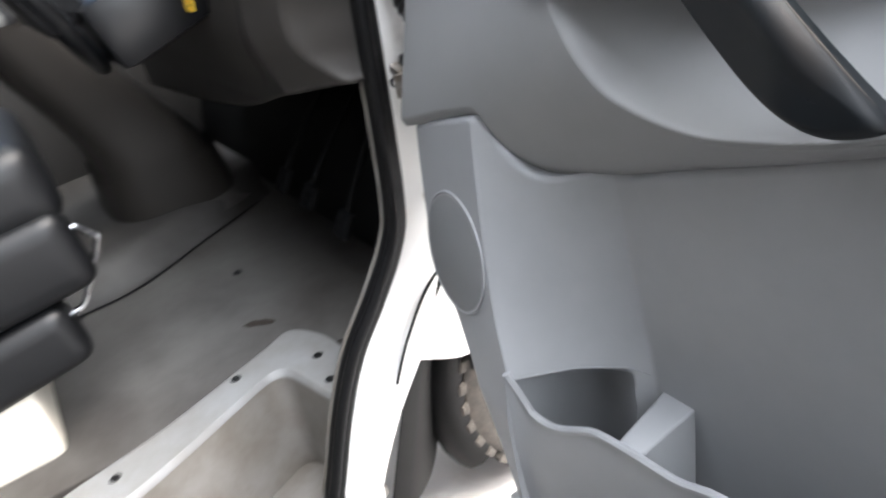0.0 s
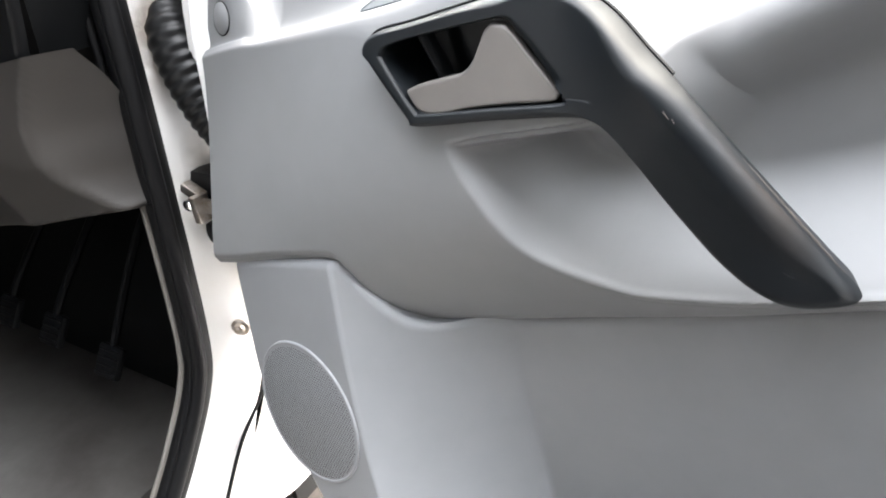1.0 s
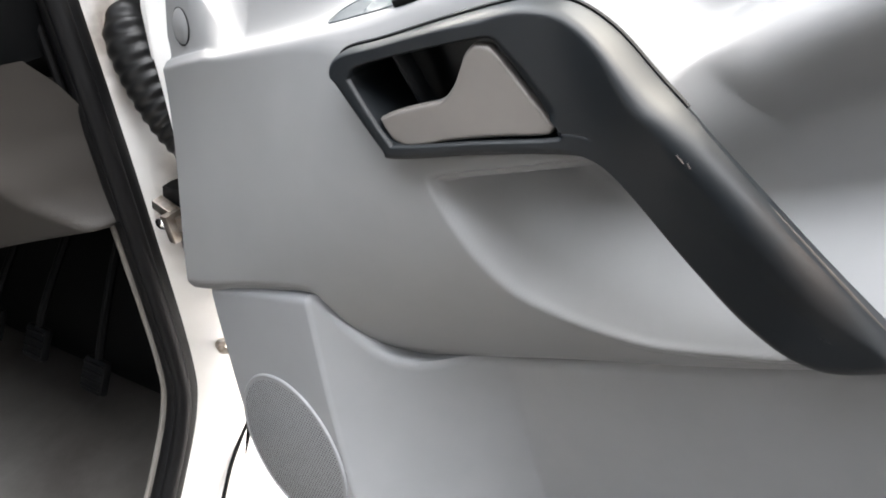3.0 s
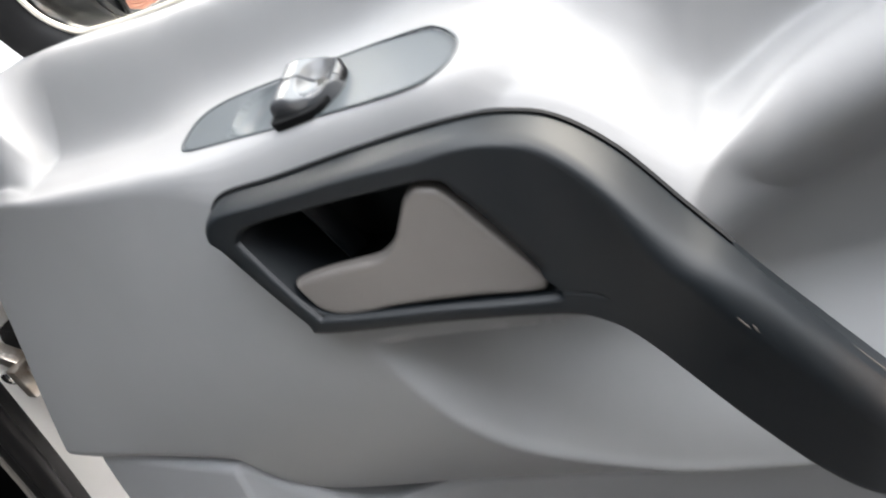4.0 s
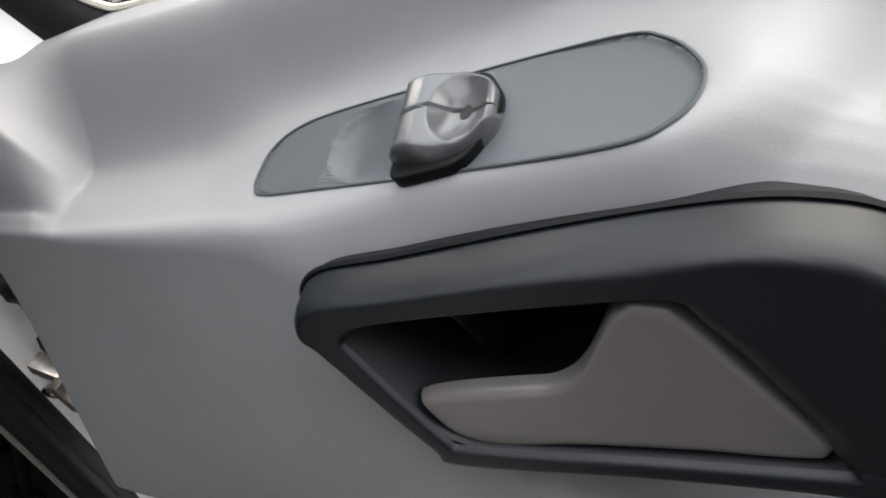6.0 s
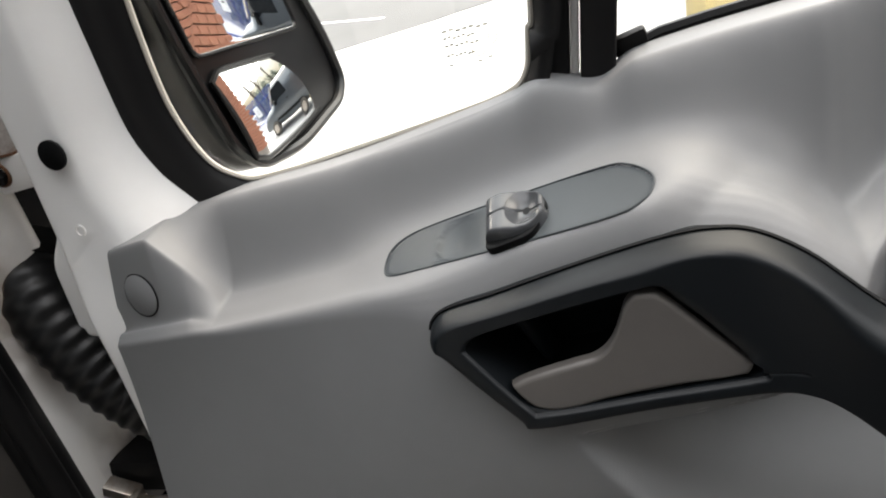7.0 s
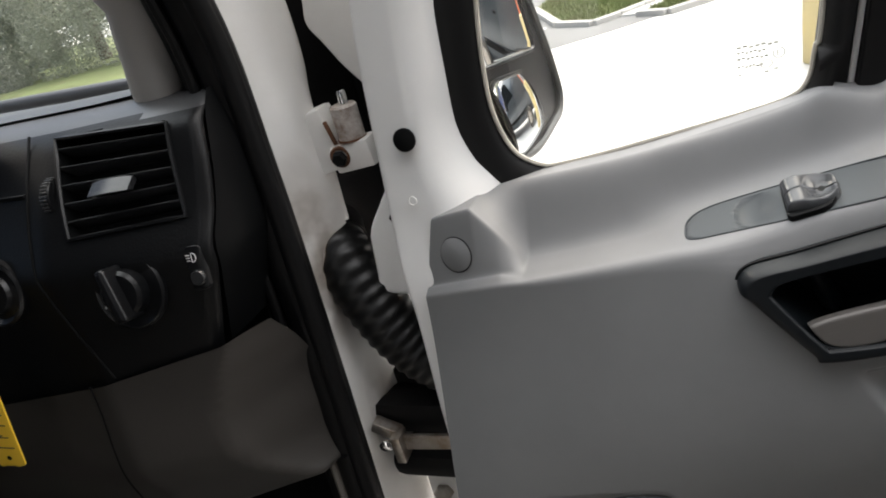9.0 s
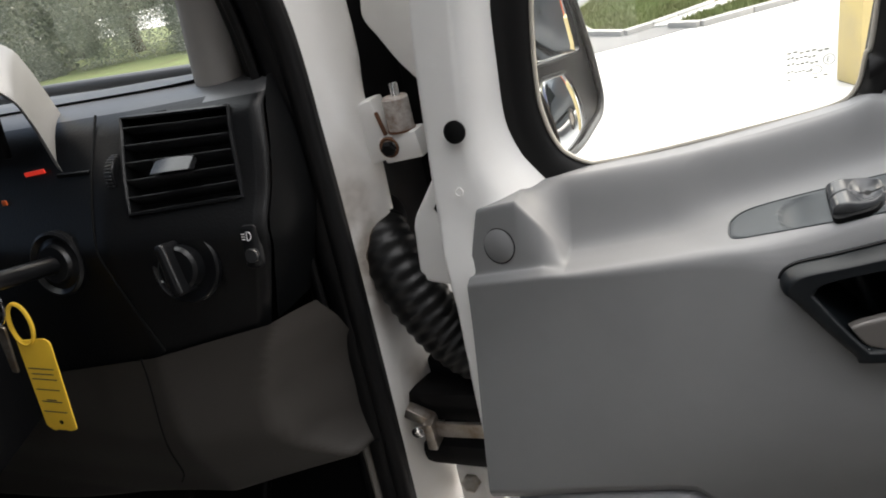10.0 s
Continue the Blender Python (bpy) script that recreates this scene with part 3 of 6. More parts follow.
grab = sheet("grab_handle", len(LOOP), 24, handle_fn, HANDLE, door, "dark slate grab handle with lever surround", closed_u=True, sharp=75)
hb = bmesh.new()
hb.from_mesh(grab.data)
bmesh.ops.remove_doubles(hb, verts=hb.verts, dist=0.0006)
bmesh.ops.recalc_face_normals(hb, faces=hb.faces)
for e in hb.edges:
    e.smooth = True
hb.to_mesh(grab.data)
hb.free()
sheet("handle_skirt", len(LOOP), 3, lambda u, v: (lerp(loop_at(u)[0], loop_at(u)[2], 0.12 * v), loop_at(u)[4] + 0.014 * v,
      lerp(loop_at(u)[1], loop_at(u)[3], 0.12 * v)), HANDLE, grab, closed_u=True, sharp=60)
part("handle_core", tube([(x, handle_front(x, z) + 0.0065, z) for x, z in ((0.134, 1.3035), (0.152, 1.3035), (0.172, 1.2965), (0.196, 1.277), (0.23, 1.248), (0.261, 1.222))], 0.006, 8), HANDLE, grab)
part("shadow_gap", tube([(p[0], p[4] + 0.0015, p[1] + 0.0006) for p in LOOP[2:76]], 0.0014, 5), PIT, grab)
# worn rim near the tip of the arm and two small nicks at its shoulder
part("worn_edge", tube([(lerp(p[0], p[2], 0.02), p[4] - 0.0006, lerp(p[1], p[3], 0.02)) for p in LOOP[94:118]], [0.0003 + 0.0009 * math.sin(math.pi * k / 23) for k in range(24)], 6), SCUFF, grab, "scuffed edge at the tip of the arm")
for x0, z0, x1, z1 in ((0.2050, 1.3030, 0.2090, 1.2985), (0.2110, 1.2990, 0.2125, 1.2960)):
    part("nick", tube([(x0, handle_front(x0, z0) - 0.0001, z0), (x1, handle_front(x1, z1) - 0.0001, z1)], 0.0004, 5), SCUFF, grab)
WORN = stain("brown_hand_wear", (0.045, 0.035, 0.027), 0.35)
sheet("worn_patch", 34, 16, lambda u, v: Vector(handle_fn((88 + 34 * u) / len(LOOP), lerp(0.03, 0.85, v))) + Vector((0, -0.0005, 0)), WORN, grab, "brown hand wear at the tip of the arm", sharp=80)
RIM = rounded(OPENING, 0.006, 4)


def pit_fn(u, v):
    p = RIM[int(round(u * len(RIM))) % len(RIM)]
    c = Vector((0.058, 1.320))
    k = 1.05 - 0.14 * v
    q = c + (p - c) * k
    return (q.x, lerp(handle_front(q.x, q.y) + 0.0035, 0.055, v), q.y)


sheet("lever_recess", len(RIM), 6, pit_fn, HANDLE, grab, "black recess behind the release lever", closed_u=True)
part("recess_back", prism([(p.x, p.y) for p in RIM], Matrix(((1, 0, 0, 0), (0, 0, -1, 0.058), (0, 1, 0, 0), (0, 0, 0, 1))), 0.004), HANDLE, grab)
sheet("recess_rib", 10, 14, lambda u, v: (-0.004 + 0.014 * u + 0.018 * v, 0.030 - 0.010 * math.sin(u * math.pi) + 0.004 * v, 1.336 - 0.042 * v + 0.004 * u), HANDLE, grab, "curved web inside the lever recess")

LEVER_TOP = [(0.0, 1.2985), (0.003, 1.3005), (0.017, 1.3055), (0.038, 1.3110), (0.048, 1.3135), (0.055, 1.3180), (0.0605, 1.3255), (0.0645, 1.335), (0.0685, 1.3445), (0.0745, 1.349), (0.083, 1.3485), (0.09, 1.3435), (0.105, 1.3285), (0.1295, 1.3045)]
LEVER_LOW = [(0.0, 1.2995), (0.004, 1.2925), (0.0125, 1.2840), (0.0235, 1.2815), (0.0565, 1.2885), (0.093, 1.2945), (0.1265, 1.2990), (0.1295, 1.3035)]


def lever_fn(u, v):
    """Finger lever: a leaning plate with rolled edges."""
    x = 0.1295 * u
    lo, hi = along(LEVER_LOW, x), along(LEVER_TOP, x)
    w = 0.5 - 0.5 * math.cos(math.pi * v)
    z = lerp(lo, hi, w)
    e = min((z - lo), (hi - z), x * 0.8 + 0.0002, (0.1295 - x) * 0.9 + 0.0002) / 0.0028
    roll = 0.0 if e >= 1 else 0.0030 * (1 - math.sqrt(max(0.0, 1 - (1 - e)**2)))
    return (x, -0.005 + 0.22 * (z - 1.285) + roll, z)

lever = sheet("release_lever", 150, 24, lever_fn, LEVER, door, "satin champagne-grey door release lever", push=(0, 0.0035, 0), sharp=65)

# ---- window switch inlay, on the sloping shelf ----

def inlay_fn(u, v):
    """Shallow dished inlay: sunk towards its rear end, with a round finger dip at the front."""
    p = Vector(pod_out[int(round(u * len(pod_out))) % len(pod_out)])
    if v > 0.93:
        return POD @ Vector((p.x, p.y, lerp(-0.0005, 0.0009, (v - 0.93) / 0.07)))
    k = v / 0.93
    q = Vector((0.004, 0.004)).lerp(p, k)
    h = 0.0004 - 0.0014 * smooth01((q.x - 0.03) / 0.05)
    d = math.hypot((q.x + 0.030) / 0.0185, (q.y - 0.004) / 0.0195)
    if d < 1 and q.x < -0.012:
        h -= 0.0055 * math.sqrt(1 - d * d) * smooth01((-0.008 - q.x) / 0.034)
    return POD @ Vector((q.x, q.y, h))


inlay = sheet("switch_inlay", len(pod_out), 44, inlay_fn, INLAY, door, "blue-grey oval window switch inlay", closed_u=True, sharp=40)
rim_pts = [POD @ Vector((p[0] * 1.006, p[1] * 1.015, 0.0002)) for p in pod_out]
part("inlay_rim", tube(rim_pts, 0.0007, 6, closed=True), INLAY, inlay)


def rocker(u, v):
    """Two thumb rockers under one rounded cap: a raised bright brow and a scooped round half."""
    a, b = 2 * u - 1, 2 * v - 1
    if u < 0.5:
        w = 1.0 - 0.16 * abs(a)**2
    else:
        w = math.sqrt(max(0.012, 1 - 0.98 * a * a))
    x, y = lerp(-0.0120, 0.0260, u), 0.003 + 0.0185 * b * w
    edge = min(1.0, min(u * 1.3, (1 - u) * 2.4, (1 - abs(b)) * 1.1) / 0.24)
    h = 0.0092 * math.sqrt(max(0.0, 1 - (1 - edge)**2)) + 0.0032 * smooth01((0.60 - u) / 0.35)
    d2 = ((x - 0.0140) / 0.0115)**2 + ((y - 0.003) / 0.0155)**2
    if d2 < 1:
        h -= 0.0046 * (1 - d2)
    if abs(v - 0.5 - 0.05 * math.sin((u - 0.2) * 5.5)) < 0.016:
        h -= 0.0014
    return POD @ Vector((x, y, h))


switch = sheet("window_switch", 56, 56, rocker, GLOSSY, inlay, "glossy grey window rocker switch", sharp=70)
SWITCH_FOOT = [(-0.0130, -0.0195), (0.0150, -0.0180), (0.0255, -0.003), (0.0262, 0.009), (0.0190, 0.0215), (-0.0120, 0.0205)]
part("switch_base", prism([tuple(p) for p in rounded(SWITCH_FOOT, 0.006)], POD, 0.0048, bevel=0.001), PIT, inlay, "black base of the rocker switch")
# the switch's printed window symbols
for at in ((-0.0035, -0.006), (-0.0035, 0.012)):
    q = [POD @ Vector((at[0] + dx, at[1] + dy, 0.0107)) for dx, dy in ((-0.0022, -0.002), (0.0022, -0.002), (0.0022, 0.002), (-0.0022, 0.002))]
    part("switch_symbol", tube(q, 0.0002, 4, closed=True), GREY, switch)

# ---- sail corner with its round cap ----
cap_m = facing((-0.2860, 0.0785, 1.3360), (-0.27, -1, 0.23))
cap = part("round_cap", lathe([(0.0168, -0.004), (0.0168, 0.0010), (0.0160, 0.0016)], cap_m, 40), GREY, door, "round grey cover cap in the sail corner")
part("cap_groove", tube([cap_m @ Vector((x, y, 0.0006)) for x, y in circle(0.0174, 40)], 0.0006, 5, closed=True), PIT, cap)


# ---- lower panel with the speaker housing ----
def box_face(x, z):
    return -0.0356 - 0.1706 * x - 0.18 * (1.08 - max(z, 0.74))


def fold_x(z):
    return along([(0.55, 0.13), (0.65, 0.115), (0.816, 0.096), (0.974, 0.070), (1.066, 0.058), (1.12, 0.05)], z)


def left_x(z):
    return along([(0.45, -0.02), (0.6, -0.06), (0.749, -0.125), (0.818, -0.18), (0.86, -0.222), (0.914, -0.268), (0.986, -0.284), (1.065, -0.297), (1.13, -0.302)], z)


def edge_at(z):
    return along([(0.45, 0.03), (0.70, 0.0), (0.80, -0.030), (0.87, -0.063), (1.0, -0.099), (1.11, -0.118)], z)


def hollow_side(t):
    """How far the slanting side has gone back to the flat panel."""
    return t * (1.15 - 0.15 * t)


def lower(u, v):
    ledge = 0.0
    if v > 0.94:
        ledge = (v - 0.94) / 0.06
        v = 0.94
    v /= 0.94
    z0, x = 1.05, 0.0
    for _ in range(4):
        z = lerp(0.46, z0, v)
        xl, xe, xf = left_x(z), edge_at(z), fold_x(z)
        if u < 0.35:
            x = lerp(xl, xe, u / 0.35)
        elif u < 0.6:
            x = lerp(xe, xf, (u - 0.35) / 0.25)
        else:
            x = lerp(xf, 0.65, (u - 0.6) / 0.4)
        z0 = along(SEAM, x) - 0.0035 + 0.009 * smooth01((x + 0.100) / 0.03) * smooth01((0.07 - x) / 0.04)
    z = lerp(0.46, z0, v)
    back = 0.042 + 0.02 * (1.0 - z)
    if x <= xe:
        y = box_face(x, z)
        e = (x - xl) / 0.010
        if e < 1:
            y += 0.008 * (1 - math.sqrt(max(0.0, 1 - (1 - e)**2)))
        e = (xe - x) / 0.004
        if e < 1:
            y += 0.003 * (1 - e)**2
    elif x < xf:
        t = (x - xe) / (xf - xe)
        y = lerp(box_face(xe, z) + 0.003, back, hollow_side(t))
    else:
        y = back
    # the bottle well is hollowed out of the slanting side
    if -0.033 < x < 0.109 and z < 0.84:
        hollow = -0.030 + math.sqrt(max(0.0, 0.073**2 - (x - 0.037)**2))
        brim = along([(-0.033, 0.80), (0.0, 0.806), (0.03, 0.813), (0.07, 0.814), (0.095, 0.803), (0.109, 0.785)], x)
        y = lerp(y, max(y, hollow), smooth01((brim - z) / 0.020))
    e = (z0 - z) / 0.006
    if e < 1:
        y += 0.004 * (1 - math.sqrt(max(0.0, 1 - (1 - e)**2)))
    return (x, y + 0.03 * ledge, z)


lower_panel = sheet("lower_panel", 220, 150, lower, POCKET, door, "slate-grey lower panel with speaker housing", push=(0, 0.004, 0), sharp=45)


def brim_point(x):
    z = along([(-0.033, 0.80), (0.0, 0.806), (0.03, 0.813), (0.07, 0.814), (0.095, 0.803)], x) + 0.001
    xe, xf = edge_at(z), fold_x(z)
    t = max(0.0, min(1.0, (x - xe) / (xf - xe)))
    return (x, lerp(box_face(xe, z) + 0.003, 0.042 + 0.02 * (1.0 - z), hollow_side(t)) - 0.0004, z)


part("well_gap", tube([brim_point(lerp(-0.026, 0.094, i / 24)) for i in range(25)], 0.0008, 6), POCKET, lower_panel, "thin raised joint above the bottle well")


# speaker grille: an upright oval on the housing, with rows of fine perforations
def on_box(x, z, out=0.0):
    return Vector((x, box_face(x, z) - out, z))


def oval(k, a):
    return -0.176 + k * 0.0845 * math.cos(a), 0.9185 + k * 0.083 * math.sin(a)


grille = sheet("speaker_grille", 60, 12, lambda u, v: on_box(*oval(v, 2 * math.pi * u), 0.0015 + 0.004 * (1 - v * v)), POCKET, lower_panel, "oval perforated speaker grille", closed_u=True)
part("grille_rim", tube([on_box(*oval(1.01, 2 * math.pi * i / 72), 0.0005) for i in range(72)], 0.0022, 8, closed=True), POCKET, lower_panel)
dots = bmesh.new()
for i in range(-24, 25):
    for j in range(-27, 28):
        x, z = -0.176 + i * 0.0034 + (j % 2) * 0.0017, 0.9185 + j * 0.003
        k2 = ((x + 0.176) / 0.0845)**2 + ((z - 0.9185) / 0.083)**2
        if k2 < 0.93:
            q = Vector((x, box_face(x, z) - 0.0019 - 0.004 * (1 - k2), z))
            vs = [dots.verts.new(q + Vector((0.0010 * math.cos(a), 0, 0.0010 * math.sin(a)))) for a in (0.5, 2.07, 3.64, 5.2)]
            dots.faces.new(vs)
perf = part("grille_perforations", dots, PIT, lower_panel)
tagged(perf, kind="stuff")

# map pocket: front wall with rolled rim, bottle well and its divider
RIMZ = [(-0.035, 0.81), (-0.027, 0.80), (-0.020, 0.768), (-0.008, 0.752), (0.012, 0.747), (0.033, 0.750), (0.066, 0.767), (0.099, 0.783), (0.146, 0.787), (0.206, 0.790), (0.251, 0.806), (0.65, 0.85)]
WALL_Y = [(-0.035, -0.083), (-0.02, -0.074), (0.033, -0.067), (0.1, -0.060), (0.15, -0.058), (0.65, -0.05)]


def pocket_wall(u, v):
    x = lerp(-0.035, 0.63, u)
    z = lerp(0.46, along(RIMZ, x), v)
    return (x, along(WALL_Y, x) - 0.02 * math.sin(v * 2.2) + 0.02 * math.sin(2.2), z)


pocket = sheet("door_pocket", 60, 14, pocket_wall, POCKET, door, "slate-grey door pocket with a bottle well", push=(0, 0.006, 0))
part("pocket_rim", tube([(x, along(WALL_Y, x) + 0.003, along(RIMZ, x)) for x in [lerp(-0.035, 0.63, i / 50) for i in range(51)]], 0.0055, 8), POCKET, pocket)
part("pocket_floor", block((0.74, 0.11, 0.006), (0.26, -0.01, 0.50), 0.002), POCKET, pocket)
part("pocket_divider", prism([(0.125, -0.060), (0.157, -0.056), (0.154, 0.047), (0.108, 0.047)], Matrix.Translation((0, 0, 0.50)), 0.285, bevel=0.004), POCKET, pocket)

# ---- white steel shell of the door ----
EDGE_Y = [(0.4, -0.02), (0.8, 0.004), (0.95, 0.026), (1.03, 0.044), (1.08, 0.050), (1.15, 0.058), (1.3, 0.078), (1.36, 0.092), (1.45, 0.103), (1.6, 0.108), (2.0, 0.10)]


def edge_x(z):
    return along([(0.4, 0.02), (0.6, -0.03), (0.75, -0.10), (0.82, -0.16), (0.903, -0.245), (0.97, -0.27), (1.0, -0.300), (1.03, -0.325), (1.07, -0.338), (1.154, -0.344), (1.26, -0.347), (1.34, -0.354), (1.40, -0.354), (1.45, -0.352), (1.53, -0.346), (1.6, -0.335), (2.0, -0.26)], z)


def seal_x(z):
    return along([(1.36, -0.235), (1.387, -0.252), (1.412, -0.268), (1.448, -0.277), (1.5, -0.273), (1.56, -0.268), (1.75, -0.235), (2.0, -0.17)], z)


def shell_front(u, v):
    z = lerp(0.42, 1.98, v)
    xl, xr = edge_x(z), seal_x(max(z, 1.36)) + 0.02
    y = along(EDGE_Y, z)
    if u < 0.35:
        a = radians(90 * u / 0.35)
        return (xl + 0.010 * (1 - math.sin(a)) * 0 + 0.008 * (1 - math.cos(a)), y + 0.07 * (1 - math.sin(a))**3 + 0.006 * (1 - math.sin(a)), z)
    t = (u - 0.35) / 0.65
    return (lerp(xl + 0.008, xr, t), y + 0.046 * smooth01((t - 0.35) / 0.65)**1.3, z)


shell = sheet("door_frame", 26, 120, shell_front, WHITE, door, "white painted steel door frame", sharp=50)
sheet("door_edge_return", 8, 60, lambda u, v: (edge_x(lerp(0.42, 1.98, v)) + 0.012 * u * u, along(EDGE_Y, lerp(0.42, 1.98, v)) + 0.07 + 0.07 * u, lerp(0.42, 1.98, v)), WHITE, shell)


def skin(u, v):
    z = lerp(0.40, 1.33 + 0.13 * u, v)
    return (lerp(edge_x(z) + 0.012, 0.67, u), 0.20 + 0.02 * math.sin(v * 2.6), z)


sheet("outer_skin", 20, 20, skin, WHITE, shell, push=(0, 0.003, 0))
part("rear_edge", block((0.02, 0.19, 1.1), (0.665, 0.11, 0.95), 0.006), WHITE, shell)
part("drain_hole", lathe([(0.0112, 0.0), (0.0112, 0.0022), (0.0101, 0.0028)], facing((-0.316, 0.1005, 1.448), (-0.05, -1, 0.12)), 32), PIT, shell, "round black hole in the frame")
part("paint_dimple", tube([facing((-0.322, 0.0945, 1.389), (-0.05, -1, 0.2)) @ Vector((x, y, 0.001)) for x, y in circle(0.004, 20)], 0.0007, 5, closed=True), DIRTY, shell)

# ---- quarter window, divider and drop window ----
GLASS_LINE = [(-0.178, 1.80), (-0.215, 1.65), (-0.236, 1.549), (-0.243, 1.475), (-0.240, 1.436), (-0.228, 1.405), (-0.206, 1.390), (-0.185, 1.3885), (-0.13, 1.396), (-0.03, 1.4135), (0.008, 1.4225), (0.021, 1.435), (0.026, 1.46), (0.032, 1.50), (0.05, 1.80)]


def ring_seal(u, v):
    p = gl_pts[int(round(u * (len(gl_pts) - 1)))]
    n = gl_norm[int(round(u * (len(gl_pts) - 1)))]
    w = along([(0.0, 0.035), (0.45, 0.034), (0.55, 0.020), (0.62, 0.012), (1.0, 0.022)], u)
    q = p + n * w * v
    return (q.x, 0.150 - 0.020 * math.sin(v * math.pi * 0.5)**0.7 + 0.004 * v, q.y)


gl_pts = spline(GLASS_LINE, 8)
gl_norm = []
for i in range(len(gl_pts)):
    t = gl_pts[min(i + 1, len(gl_pts) - 1)] - gl_pts[max(i - 1, 0)]
    gl_norm.append(Vector((t.y, -t.x)).normalized() * -1)
if (gl_norm[0].x) > 0:
    gl_norm = [-n for n in gl_norm]
win = tagged(new("quarter_window"), kind="")
win.parent = door
tagged(win, "fixed quarter window in a black rubber seal")
sheet("window_seal", len(gl_pts) - 1, 8, ring_seal, SEALTRIM, win, "black rubber window seal", sharp=60)
part("seal_lip", tube([(p.x, 0.1475, p.y + 0.0008) for p in gl_pts], 0.0022, 6), LIP, win, "cream glazing lip")
pane = part("pane", prism([(p.x, p.y) for p in gl_pts], Matrix(((1, 0, 0, 0), (0, 0, -1, 0.158), (0, 1, 0, 0), (0, 0, 0, 1))), 0.004), GLASS, win)
pane.visible_shadow = False
# printed marks on the quarter glass
def mark(name, x0, z0, w, h):
    part(name, block((w, 0.0003, h), (x0 + w / 2, 0.1535, z0), 0), MARK, pane)


for i, (w, z) in enumerate(((0.032, 1.468), (0.022, 1.4635), (0.024, 1.4585), (0.020, 1.452))):
    n = 7
    for k in range(n):
        mark("glass_print", -0.030 + k * w / n, z + 0.0006 * math.sin(k * 2.1), w / n * 0.7, 0.0013)
for x, z in ((-0.030, 1.4455), (-0.010, 1.4455), (-0.003, 1.447)):
    mark("glass_print", x, z, 0.003, 0.001)
for (cx, cz, rx, rz) in ((0.001, 1.4595, 0.0042, 0.0042), (-0.0085, 1.452, 0.0045, 0.0032)):
    part("glass_emblem", tube([(cx + rx * math.cos(2 * math.pi * k / 20), 0.1533, cz + rz * math.sin(2 * math.pi * k / 20)) for k in range(20)], 0.0003, 4, closed=True), MARK, pane)
for dx, dz, w, h in ((-0.0012, 0, 0.0005, 0.004), (-0.0002, 0.0018, 0.002, 0.0005), (-0.0002, 0.0, 0.0016, 0.0005), (-0.0002, -0.0018, 0.002, 0.0005)):
    part("glass_letter", block((w, 0.0003, h), (0.0008 + dx, 0.1533, 1.4595 + dz), 0), MARK, pane)


def lean(x0, z):
    return x0 + (z - 1.43) * 0.11


def bar(name, x0, x1, y, mat, depth=0.03):
    pts = [(lean(x0, 1.41), 1.41), (lean(x1, 1.41), 1.41), (lean(x1, 1.95), 1.95), (lean(x0, 1.95), 1.95)]
    return part(name, prism(pts, Matrix(((1, 0, 0, 0), (0, 0, -1, y + depth), (0, 1, 0, 0), (0, 0, 0, 1))), depth, bevel=0.002), mat, door)


bar("divider_channel", 0.0265, 0.0485, 0.146, SEALTRIM)
bar("divider_strip", 0.0490, 0.0545, 0.150, WHITE)
bar("divider_channel", 0.0550, 0.0775, 0.142, SEALTRIM)
drop = part("drop_window", prism([(0.078, 1.42), (0.64, 1.49), (0.64, 1.95), (0.10, 1.95)], Matrix(((1, 0, 0, 0), (0, 0, -1, 0.166), (0, 1, 0, 0), (0, 0, 0, 1))), 0.004), GLASS, door, "clear drop window")
drop.visible_shadow = False
part("belt_seal", tube([(lerp(0.078, 0.64, i / 20), 0.157, along(SILL, lerp(0.078, 0.64, i / 20)) + 0.002) for i in range(21)], 0.004, 6), SEALTRIM, door, "black belt-line wiper seal")
part("seal_end", block((0.020, 0.012, 0.010), (0.088, 0.156, 1.441), 0.003, (0, -15, 0)), RUBBER, door)
part("roof_rail", tube([(-0.20, 0.14, 1.93), (0.2, 0.14, 1.96), (0.66, 0.14, 1.96)], 0.03, 10), WHITE, door)
part("rear_rail", tube([(0.66, 0.14, 1.45), (0.66, 0.14, 1.95)], 0.028, 10), WHITE, door)

# ---- wing mirror on the outside of the door ----
mirror = tagged(new("wing_mirror"), "black wing mirror with two glasses")
mirror.parent = door
MN = Vector((0.993, -0.115, 0.115)).normalized()
my = Vector((0, 0, 1)).cross(MN).normalized()
mz = MN.cross(my)
MM = Matrix((my, mz, MN)).transposed().to_4x4()
MM.translation = (-0.265, 0.36, 1.42)


def mirror_outline(g):
    """Outline across (along the road-side) and up."""
    return [(-0.118 - g, 0.30), (-0.120 - g, 0.05), (-0.112 - g, -0.045 - g), (-0.085, -0.075 - g), (-0.01, -0.088 - g), (0.10, -0.078 - g), (0.128 + g, -0.060 - g), (0.128 + g, 0.0), (0.095 + g, 0.12), (0.085 + g, 0.30), (0.05, 0.34 + g), (-0.09, 0.34 + g)]


